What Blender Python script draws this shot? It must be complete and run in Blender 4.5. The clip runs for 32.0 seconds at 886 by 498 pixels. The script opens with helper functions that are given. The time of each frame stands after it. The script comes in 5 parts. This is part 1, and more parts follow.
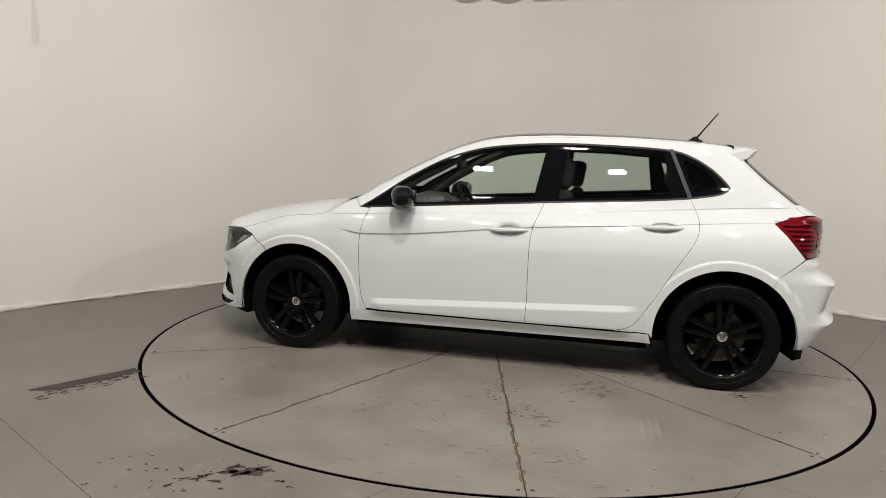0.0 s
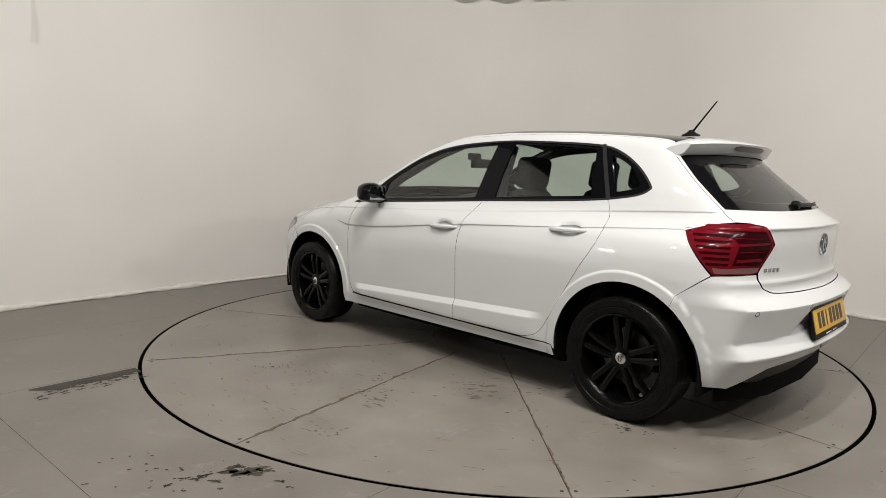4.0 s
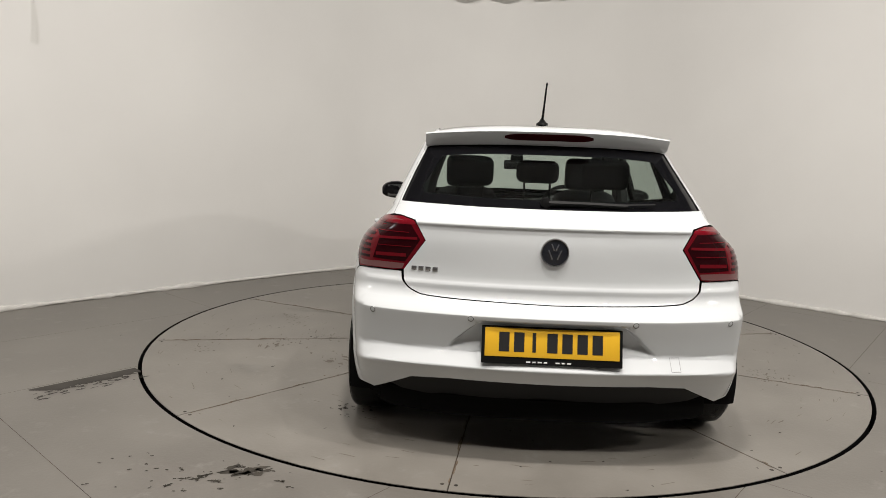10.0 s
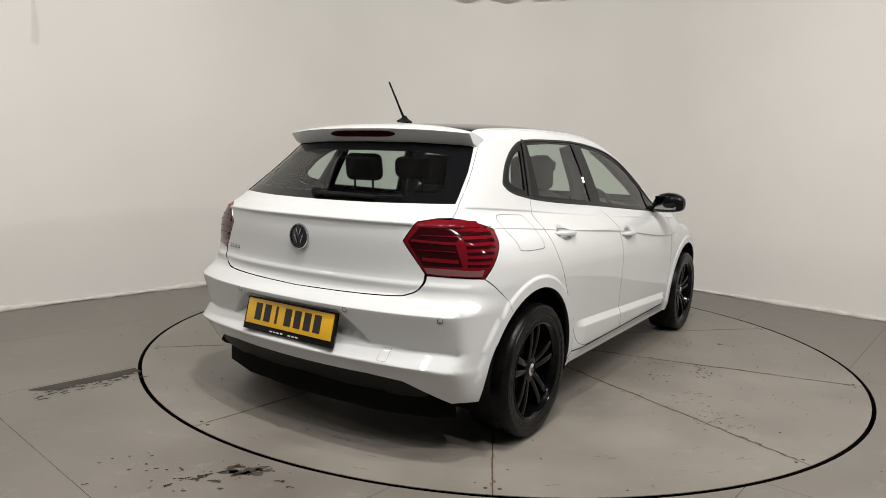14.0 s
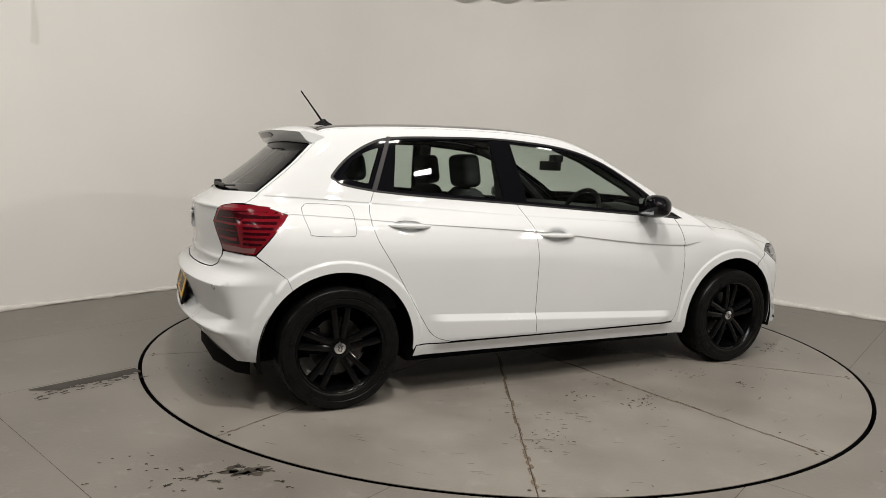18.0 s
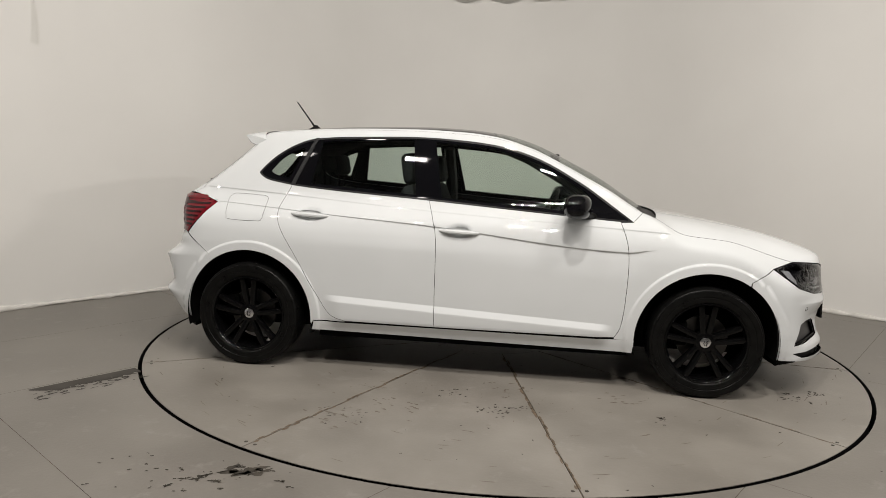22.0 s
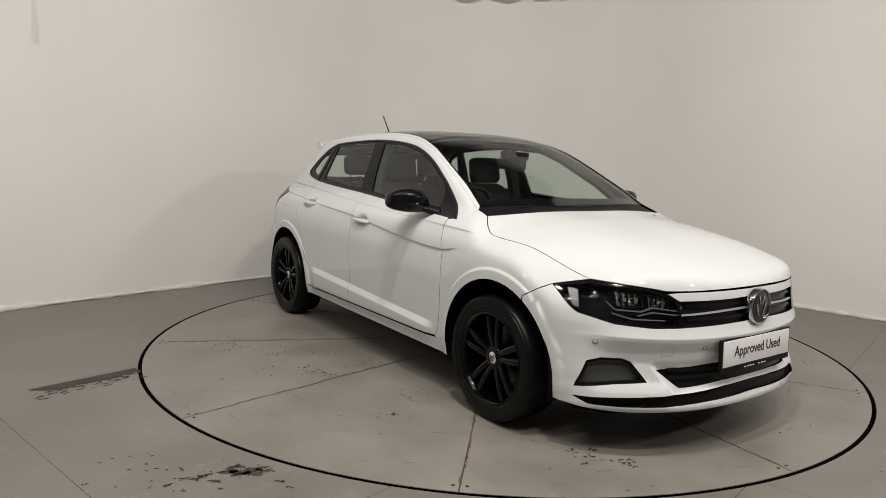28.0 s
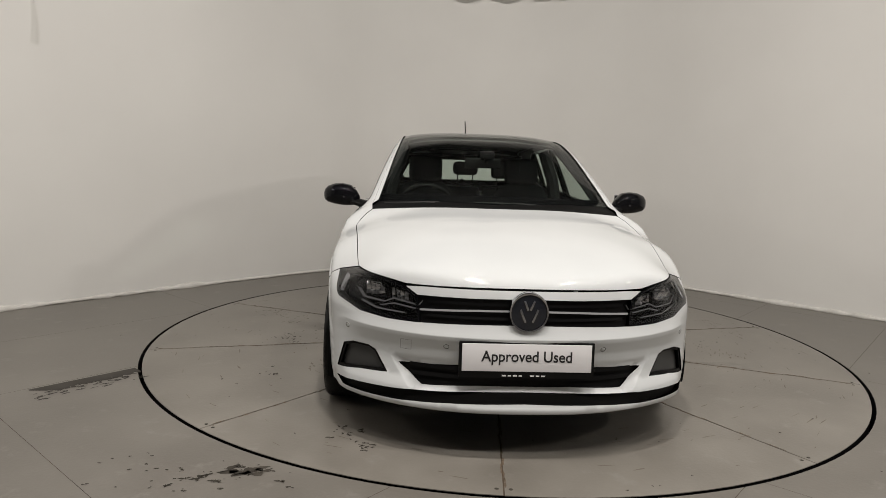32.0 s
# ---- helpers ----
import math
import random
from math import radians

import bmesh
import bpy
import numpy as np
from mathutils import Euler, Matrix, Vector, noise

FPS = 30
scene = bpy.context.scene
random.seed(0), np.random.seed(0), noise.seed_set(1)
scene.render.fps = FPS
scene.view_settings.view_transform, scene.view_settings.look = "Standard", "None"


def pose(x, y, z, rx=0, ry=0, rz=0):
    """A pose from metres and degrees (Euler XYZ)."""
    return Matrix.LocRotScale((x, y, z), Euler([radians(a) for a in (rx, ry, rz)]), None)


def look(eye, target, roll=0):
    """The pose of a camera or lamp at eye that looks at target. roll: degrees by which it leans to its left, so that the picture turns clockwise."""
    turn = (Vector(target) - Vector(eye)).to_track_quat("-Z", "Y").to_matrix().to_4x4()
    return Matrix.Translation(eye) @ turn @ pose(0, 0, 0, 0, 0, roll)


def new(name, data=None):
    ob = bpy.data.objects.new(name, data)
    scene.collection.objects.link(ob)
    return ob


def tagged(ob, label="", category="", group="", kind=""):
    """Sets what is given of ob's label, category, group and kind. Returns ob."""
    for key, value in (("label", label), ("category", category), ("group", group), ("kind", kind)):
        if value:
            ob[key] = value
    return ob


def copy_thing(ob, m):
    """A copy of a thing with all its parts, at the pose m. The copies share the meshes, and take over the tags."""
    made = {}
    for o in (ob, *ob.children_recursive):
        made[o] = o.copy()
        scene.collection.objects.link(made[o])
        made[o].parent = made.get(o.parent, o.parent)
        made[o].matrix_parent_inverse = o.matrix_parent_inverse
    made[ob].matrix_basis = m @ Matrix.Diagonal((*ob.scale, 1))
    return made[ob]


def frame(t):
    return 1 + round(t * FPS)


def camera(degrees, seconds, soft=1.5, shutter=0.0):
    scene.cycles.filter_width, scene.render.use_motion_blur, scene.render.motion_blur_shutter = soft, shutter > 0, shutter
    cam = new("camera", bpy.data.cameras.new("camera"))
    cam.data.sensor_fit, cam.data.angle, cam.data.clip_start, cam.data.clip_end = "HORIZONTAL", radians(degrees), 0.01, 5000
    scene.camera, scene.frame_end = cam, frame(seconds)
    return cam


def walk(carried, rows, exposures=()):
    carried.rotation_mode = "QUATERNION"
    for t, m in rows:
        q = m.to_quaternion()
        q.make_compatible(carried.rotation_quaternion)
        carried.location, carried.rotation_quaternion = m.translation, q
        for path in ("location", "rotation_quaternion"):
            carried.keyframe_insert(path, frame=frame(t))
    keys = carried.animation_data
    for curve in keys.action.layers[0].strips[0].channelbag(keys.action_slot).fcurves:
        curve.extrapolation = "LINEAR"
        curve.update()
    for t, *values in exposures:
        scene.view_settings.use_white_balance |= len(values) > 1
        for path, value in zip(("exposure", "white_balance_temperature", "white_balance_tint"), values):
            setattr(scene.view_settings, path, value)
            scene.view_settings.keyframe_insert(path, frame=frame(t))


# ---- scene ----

# ---------------------------------------------------------------- camera
cam = camera(68.37, 32.0, soft=0.5)
EYE = Vector((0.0, -4.526, 1.188))
PAN, TILT, ROLL = radians(-4.72), radians(7.242), 1.951
AIM = EYE + Vector((math.sin(PAN) * math.cos(TILT), math.cos(PAN) * math.cos(TILT), -math.sin(TILT)))
walk(cam, [(0.0, look(EYE, AIM, ROLL)), (32.0, look(EYE, AIM, ROLL))], [(0.0, 0.02, 6480, 10), (4.0, 0.05, 6400, 10), (10.0, 0.14, 6350, 10), (14.0, 0.13, 6350, 10), (19.0, 0.0, 6470, 10), (25.0, 0.02, 6420, 10), (28.0, -0.04, 6450, 10), (32.0, -0.17, 6450, 10)])

# ---------------------------------------------------------------- world, lamps, exposure
world = bpy.data.worlds.new("world")
scene.world = world
world.use_nodes = True
world.node_tree.nodes["Background"].inputs[0].default_value = (0.02, 0.02, 0.02, 1)

# LED floods in an arc under the hall's roof above the camera, three nearer the turntable, one low on either side
FLOODS = ((-3.4, -3.9, 8.0), (-1.6, -4.4, 32.0), (0.4, -4.6, 80.0), (2.2, -4.4, 55.0), (3.6, -3.8, 20.0))
FLOOD_Z = 5.0
OVERHEAD = ((-1.9, -2.9, 31.0), (0.0, -3.1, 112.0), (1.9, -2.9, 58.0))
LOW = ((-4.4, -3.0, 19.0), (4.4, -3.0, 42.0))
LAMPS = [((fx, fy, FLOOD_Z), (0, 0.5, 0.6), watt) for fx, fy, watt in FLOODS]
LAMPS += [((fx, fy, FLOOD_Z), (fx * 0.8, fy + 0.5, 0), watt) for fx, fy, watt in OVERHEAD]
LOW_Z = 2.85
LAMPS += [((fx, fy, LOW_Z), (0, 0.4, 0.8), watt) for fx, fy, watt in LOW]
for eye, aim, power in LAMPS:
    lamp = bpy.data.lights.new("flood_light", "AREA")
    lamp.shape, lamp.size, lamp.size_y = "RECTANGLE", 0.3, 0.16
    lamp.energy, lamp.color = power, (1.0, 0.936, 0.865)
    ob = new("flood_light", lamp)
    ob.matrix_world = look(eye, aim) @ pose(0, 0, -0.05)


# ---------------------------------------------------------------- materials
def material(name, base=(0.8, 0.8, 0.8), rough=0.5, metal=0.0, coat=0.0, spec=0.5):
    m = bpy.data.materials.new(name)
    m.use_nodes = True
    b = m.node_tree.nodes["Principled BSDF"]
    b.inputs["Base Color"].default_value = (*base, 1)
    b.inputs["Roughness"].default_value = rough
    b.inputs["Metallic"].default_value = metal
    b.inputs["Coat Weight"].default_value = coat
    b.inputs["Coat Roughness"].default_value = 0.04
    b.inputs["Specular IOR Level"].default_value = spec
    return m


def noisy(m, scale, lo, hi, detail=4.0, bump=0.0, bump_scale=None, rough=None, stretch=(1, 1, 1), second=None):
    """Colour from lo to hi by a noise in object space, with fine relief and uneven gloss."""
    t = m.node_tree
    b = t.nodes["Principled BSDF"]
    co = t.nodes.new("ShaderNodeTexCoord")
    mp = t.nodes.new("ShaderNodeMapping")
    mp.inputs["Scale"].default_value = stretch
    t.links.new(co.outputs["Object"], mp.inputs[0])
    n = t.nodes.new("ShaderNodeTexNoise")
    n.inputs["Scale"].default_value, n.inputs["Detail"].default_value = scale, detail
    t.links.new(mp.outputs[0], n.inputs["Vector"])
    ramp = t.nodes.new("ShaderNodeValToRGB")
    ramp.color_ramp.elements[0].position, ramp.color_ramp.elements[1].position = 0.3, 0.7
    ramp.color_ramp.elements[0].color, ramp.color_ramp.elements[1].color = (*lo, 1), (*hi, 1)
    t.links.new(n.outputs[0], ramp.inputs[0])
    out = ramp.outputs[0]
    if second:
        s2, amount, tone = second
        n2 = t.nodes.new("ShaderNodeTexNoise")
        n2.inputs["Scale"].default_value, n2.inputs["Detail"].default_value = s2, 6.0
        n2.inputs["Roughness"].default_value = 0.7
        t.links.new(mp.outputs[0], n2.inputs["Vector"])
        r2 = t.nodes.new("ShaderNodeValToRGB")
        r2.color_ramp.elements[0].position, r2.color_ramp.elements[1].position = 0.58, 0.72
        r2.color_ramp.elements[0].color = (0, 0, 0, 1)
        r2.color_ramp.elements[1].color = (amount, amount, amount, 1)
        t.links.new(n2.outputs[0], r2.inputs[0])
        mix = t.nodes.new("ShaderNodeMix")
        mix.data_type = "RGBA"
        t.links.new(r2.outputs[0], mix.inputs[0])
        t.links.new(out, mix.inputs[6])
        mix.inputs[7].default_value = (*tone, 1)
        out = mix.outputs[2]
    t.links.new(out, b.inputs["Base Color"])
    if rough:
        rr = t.nodes.new("ShaderNodeMapRange")
        rr.inputs[3].default_value, rr.inputs[4].default_value = rough
        t.links.new(n.outputs[0], rr.inputs[0])
        t.links.new(rr.outputs[0], b.inputs["Roughness"])
    if bump:
        nb = t.nodes.new("ShaderNodeTexNoise")
        nb.inputs["Scale"].default_value, nb.inputs["Detail"].default_value = bump_scale or scale * 8, 5.0
        t.links.new(mp.outputs[0], nb.inputs["Vector"])
        bp = t.nodes.new("ShaderNodeBump")
        bp.inputs["Strength"].default_value, bp.inputs["Distance"].default_value = bump, 0.004
        t.links.new(nb.outputs[0], bp.inputs["Height"])
        t.links.new(bp.outputs[0], b.inputs["Normal"])
    return m


def thin_glass(name, tint, gloss_rough=0.0, facing=0.075):
    """A pane seen through, with a Fresnel-driven gloss."""
    m = bpy.data.materials.new(name)
    m.use_nodes = True
    t = m.node_tree
    t.nodes.remove(t.nodes["Principled BSDF"])
    tr = t.nodes.new("ShaderNodeBsdfTransparent")
    tr.inputs[0].default_value = (*tint, 1)
    gl = t.nodes.new("ShaderNodeBsdfGlossy")
    gl.inputs["Roughness"].default_value = gloss_rough
    lw = t.nodes.new("ShaderNodeLayerWeight")
    lw.inputs[0].default_value = 0.5
    pw = t.nodes.new("ShaderNodeMath")
    pw.operation = "POWER"
    pw.inputs[1].default_value = 5.0
    t.links.new(lw.outputs["Facing"], pw.inputs[0])
    fr = t.nodes.new("ShaderNodeMath")
    fr.operation = "MULTIPLY_ADD"
    fr.inputs[1].default_value, fr.inputs[2].default_value = 0.85, facing
    t.links.new(pw.outputs[0], fr.inputs[0])
    mx = t.nodes.new("ShaderNodeMixShader")
    t.links.new(fr.outputs[0], mx.inputs[0])
    t.links.new(tr.outputs[0], mx.inputs[1])
    t.links.new(gl.outputs[0], mx.inputs[2])
    t.links.new(mx.outputs[0], t.nodes["Material Output"].inputs[0])
    return m


M_PAINT = noisy(material("white_paint", (0.74, 0.74, 0.725), 0.7, coat=1.0, spec=0.03), 3.0, (0.615, 0.635, 0.643), (0.635, 0.655, 0.663), detail=2)
M_PAINT.node_tree.nodes["Principled BSDF"].inputs["Coat Roughness"].default_value = 0.02
M_BLACK = material("gloss_black", (0.004, 0.004, 0.005), 0.08, spec=0.24)
# near-black tone standing for the shade between painted panels
M_SEAM_SHADE = material("seam_shade", (0.012, 0.012, 0.012), 0.8, spec=0.1)
M_TRIM = material("black_plastic", (0.006, 0.006, 0.006), 0.45, spec=0.16)
M_SATIN = material("satin_trim", (0.014, 0.014, 0.015), 0.45, spec=0.25)
M_GRILLE = material("grille_black", (0.006, 0.006, 0.0065), 0.3, spec=0.22)
M_DARK = material("dark_liner", (0.005, 0.005, 0.005), 0.9, spec=0.06)
M_CABIN = noisy(material("cabin_plastic", (0.02, 0.02, 0.021), 0.6), 30, (0.016, 0.016, 0.017), (0.026, 0.026, 0.027), bump=0.2, bump_scale=300)
M_LINING = noisy(material("roof_lining_cloth", (0.10, 0.10, 0.10), 0.9), 40, (0.085, 0.085, 0.083), (0.115, 0.115, 0.112))
M_SEAT = noisy(material("seat_cloth", (0.02, 0.02, 0.022), 0.9), 60, (0.014, 0.014, 0.016), (0.03, 0.03, 0.033), bump=0.4, bump_scale=400)
M_TYRE = noisy(material("tyre_rubber", (0.006, 0.006, 0.006), 0.4, spec=0.13), 25, (0.003, 0.003, 0.003), (0.006, 0.006, 0.0057), bump=0.15, bump_scale=200, rough=(0.14, 0.5))
M_RIM = material("rim_black", (0.002, 0.002, 0.0022), 0.09, coat=0.0, spec=0.2)
M_STEEL = material("brake_steel", (0.07, 0.068, 0.066), 0.35, metal=1.0)
M_CHROME = material("chrome", (0.75, 0.76, 0.78), 0.1, metal=1.0)
M_BADGE = material("badge_dark", (0.01, 0.012, 0.018), 0.2, coat=0.4)
M_GLASS = thin_glass("window_glass", (0.82, 0.90, 0.845))
M_TINT = thin_glass("tinted_glass", (0.77, 0.845, 0.80))
M_SCREEN = thin_glass("windscreen_glass", (0.80, 0.87, 0.83))
M_LENS = thin_glass("clear_lens", (0.90, 0.91, 0.92), facing=0.04)
M_RED = material("red_lens", (0.13, 0.004, 0.009), 0.06, coat=0.0, spec=0.3)
M_RED2 = material("dark_red_lens", (0.022, 0.0015, 0.003), 0.06, coat=0.0, spec=0.2)
M_REDCLEAR = material("smoked_lens", (0.15, 0.07, 0.07), 0.15, coat=0.05, spec=0.3)
M_YELLOW = material("plate_yellow", (0.70, 0.40, 0.02), 0.35)
M_PLATEWHITE = material("plate_white", (0.72, 0.71, 0.72), 0.4)
M_INK = material("plate_ink", (0.015, 0.015, 0.016), 0.4)
M_WHITEINK = material("white_ink", (0.7, 0.7, 0.7), 0.5)
M_REFLECT = material("lamp_reflector", (0.62, 0.62, 0.64), 0.14, metal=1.0)
M_DRL = material("light_strip_plastic", (0.16, 0.16, 0.165), 0.1, spec=0.6)
M_MARKER = material("marker_plastic", (0.22, 0.22, 0.23), 0.25)
M_FOG = material("fog_mesh_grey", (0.045, 0.045, 0.045), 0.45)
M_BRIGHT = material("bright_strip", (0.5, 0.51, 0.53), 0.3, metal=0.4)
M_CHROME_DARK = material("dark_chrome", (0.52, 0.525, 0.54), 0.13, metal=1.0)
M_MIRROR = material("mirror_glass", (0.3, 0.31, 0.32), 0.03, metal=1.0)
M_ORANGE = material("amber_lens", (0.35, 0.12, 0.02), 0.2)
M_LED = material("led_panel", (0.9, 0.9, 0.9), 0.4)
M_CASE = material("lamp_case", (0.05, 0.05, 0.05), 0.5)

M_FRAME = material("window_trim_black", (0.004, 0.004, 0.005), 0.035, spec=0.12)
M_CONCRETE = noisy(material("painted_concrete", (0.3, 0.29, 0.26), 0.5), 1.7, (0.132, 0.121, 0.106), (0.190, 0.177, 0.157), detail=9, bump=0.16, bump_scale=60, rough=(0.28, 0.55), second=(7.0, 0.45, (0.25, 0.24, 0.218)))
M_PLATE = noisy(material("turntable_paint", (0.3, 0.29, 0.26), 0.5), 2.3, (0.162, 0.149, 0.130), (0.234, 0.218, 0.193), detail=9, bump=0.16, bump_scale=60, rough=(0.28, 0.55), second=(6.0, 0.5, (0.265, 0.253, 0.23)))
M_GROUT = noisy(material("joint_filler", (0.09, 0.075, 0.055), 0.9), 6, (0.030, 0.025, 0.019), (0.10, 0.068, 0.042), detail=6)
M_SMEAR = noisy(material("brown_smear", (0.19, 0.165, 0.135), 0.6), 25, (0.112, 0.094, 0.074), (0.165, 0.143, 0.117))
M_DAMP = noisy(material("damp_floor", (0.1, 0.09, 0.08), 0.6, spec=0.12), 5, (0.04, 0.036, 0.031), (0.062, 0.057, 0.05))
M_STAIN = noisy(material("floor_stain", (0.11, 0.1, 0.09), 0.6), 8, (0.13, 0.115, 0.10), (0.19, 0.175, 0.155), bump=0.2, bump_scale=90)
M_DARKSTAIN = noisy(material("dark_stain", (0.06, 0.055, 0.045), 0.6, spec=0.15), 12, (0.030, 0.027, 0.022), (0.075, 0.066, 0.055))
M_SCUFF = noisy(material("scuff", (0.42, 0.40, 0.36), 0.6), 20, (0.215, 0.204, 0.184), (0.265, 0.253, 0.23))
M_RUST = noisy(material("rust_dirt", (0.2, 0.13, 0.07), 0.8), 15, (0.085, 0.064, 0.045), (0.17, 0.125, 0.085))
M_WALL = noisy(material("white_wall", (0.74, 0.73, 0.70), 0.65), 0.7, (0.71, 0.70, 0.675), (0.765, 0.757, 0.73), detail=5, bump=0.1, bump_scale=5)
M_HEM = noisy(material("white_foam", (0.75, 0.74, 0.70), 0.7), 7, (0.56, 0.545, 0.51), (0.72, 0.71, 0.68), bump=0.5, bump_scale=40)
M_FILM = noisy(material("clear_film", (0.8, 0.79, 0.76), 0.25), 14, (0.72, 0.71, 0.68), (0.85, 0.84, 0.82), bump=0.6, bump_scale=60)
M_CLEAR = thin_glass("clear_sheet", (0.985, 0.985, 0.98), gloss_rough=0.25, facing=0.06)
M_CEIL = noisy(material("ceiling_sheet", (0.1, 0.1, 0.1), 0.6), 2, (0.26, 0.26, 0.255), (0.34, 0.335, 0.33))
# tone of the unseen wall behind, picked to bounce fill onto the car
M_BACKFILL = noisy(material("fill_bounce_grey", (0.18, 0.18, 0.18), 0.7), 1.5, (0.38, 0.377, 0.37), (0.46, 0.456, 0.445), bump=0.2, bump_scale=30)
M_BACK = noisy(material("pale_hall_wall", (0.08, 0.08, 0.08), 0.7), 1.5, (0.62, 0.615, 0.60), (0.70, 0.695, 0.68), bump=0.2, bump_scale=30)


# ---------------------------------------------------------------- mesh helpers
def mesh_ob(name, me, mat, parent=None, label=""):
    me.materials.append(mat)
    ob = new(name, me)
    ob.parent = parent
    if label:
        tagged(ob, label)
    return ob


def part(name, bm, mat, parent=None, label="", smooth=True):
    """One bmesh as one mesh object under a thing or a part."""
    bmesh.ops.recalc_face_normals(bm, faces=bm.faces[:])
    me = bpy.data.meshes.new(name)
    for f in bm.faces:
        f.smooth = smooth
    bm.to_mesh(me)
    bm.free()
    if smooth:
        me.set_sharp_from_angle(angle=radians(38))
    return mesh_ob(name, me, mat, parent, label)


def box(bm, size, at=(0, 0, 0), bevel=0.0, turn=None, seg=2):
    m = Matrix.Translation(at) @ (turn or Matrix.Identity(4)) @ Matrix.Diagonal((*size, 1))
    made = bmesh.ops.create_cube(bm, size=1.0, matrix=m)
    if bevel:
        edges = list({e for v in made["verts"] for e in v.link_edges})
        bmesh.ops.bevel(bm, geom=edges, offset=bevel, segments=seg, affect="EDGES", profile=0.6)
    return bm


def lathe(bm, profile, n=48, axis="y", at=(0, 0, 0)):
    """Turns (radius, along) pairs about an axis through at."""
    rings = []
    for k in range(n):
        a = 2 * math.pi * k / n
        ring = []
        for r, h in profile:
            p = {"y": (r * math.cos(a), h, r * math.sin(a)), "z": (r * math.cos(a), r * math.sin(a), h), "x": (h, r * math.cos(a), r * math.sin(a))}[axis]
            ring.append(bm.verts.new(Vector(p) + Vector(at)))
        rings.append(ring)
    for k in range(n):
        a, b = rings[k], rings[(k + 1) % n]
        for i in range(len(profile) - 1):
            bm.faces.new((a[i], b[i], b[i + 1], a[i + 1]))
    return bm


def tube(bm, pts, radius, n=8, closed=False, squash=1.0):
    """A round bar along points; radius may be a list."""
    pts = [Vector(p) for p in pts]
    rad = radius if isinstance(radius, (list, tuple)) else [radius] * len(pts)
    rings = []
    for i, p in enumerate(pts):
        a = pts[i - 1] if (i or closed) else p
        b = pts[(i + 1) % len(pts)] if (i + 1 < len(pts) or closed) else p
        d = (b - a).normalized()
        up = Vector((0, 0, 1)) if abs(d.z) < 0.9 else Vector((1, 0, 0))
        s = d.cross(up).normalized()
        u = s.cross(d)
        rings.append([bm.verts.new(p + rad[i] * (math.cos(q) * s + squash * math.sin(q) * u)) for q in (2 * math.pi * j / n for j in range(n))])
    for i in range(len(rings) - (0 if closed else 1)):
        a, b = rings[i], rings[(i + 1) % len(rings)]
        for j in range(n):
            bm.faces.new((a[j], a[(j + 1) % n], b[(j + 1) % n], b[j]))
    if not closed:
        bm.faces.new(rings[0])
        bm.faces.new(rings[-1][::-1])
    return bm


def prism(bm, outline, depth, m=Matrix.Identity(4)):
    """A flat outline in its xy plane, thickened by depth along z, at the pose m."""
    a = [bm.verts.new(m @ Vector((x, y, 0))) for x, y in outline]
    b = [bm.verts.new(m @ Vector((x, y, depth))) for x, y in outline]
    n = len(outline)
    bm.faces.new(b)
    bm.faces.new(a[::-1])
    for i in range(n):
        bm.faces.new((a[i], a[(i + 1) % n], b[(i + 1) % n], b[i]))
    return bm


def pchip(xs, ys):
    """A smooth curve through (x, y) pairs that does not overshoot."""
    xs, ys = np.array(xs, float), np.array(ys, float)
    if xs[0] > xs[-1]:
        xs, ys = xs[::-1], ys[::-1]
    h, d = np.diff(xs), np.diff(ys) / np.diff(xs)
    m = np.zeros(len(xs))
    m[0], m[-1] = d[0], d[-1]
    for i in range(1, len(xs) - 1):
        if d[i - 1] * d[i] > 0:
            w1, w2 = 2 * h[i] + h[i - 1], h[i] + 2 * h[i - 1]
            m[i] = (w1 + w2) / (w1 / d[i - 1] + w2 / d[i])

    def f(x):
        x = np.clip(np.asarray(x, float), xs[0], xs[-1])
        i = np.clip(np.searchsorted(xs, x) - 1, 0, len(xs) - 2)
        t = (x - xs[i]) / h[i]
        return (2 * t**3 - 3 * t**2 + 1) * ys[i] + (t**3 - 2 * t**2 + t) * h[i] * m[i] + (3 * t**2 - 2 * t**3) * ys[i + 1] + (t**3 - t**2) * h[i] * m[i + 1]

    return f


def step(t):
    t = np.clip(t, 0, 1)
    return t * t * (3 - 2 * t)


def smax(a, b, k):
    return 0.5 * (a + b + np.sqrt((a - b) ** 2 + k * k))


# ---------------------------------------------------------------- the car's outer skin, as one smooth solid
AXLE_F, AXLE_R, HUB_Z = 1.277, -1.278, 0.308
DROP = 0.008


def edged(upto, xs, ys):
    """A profile with hard creases below a height and a smooth run above it."""
    soft = pchip(xs, ys)
    return lambda v: np.where(np.asarray(v) < upto, np.interp(v, xs, ys), soft(v))


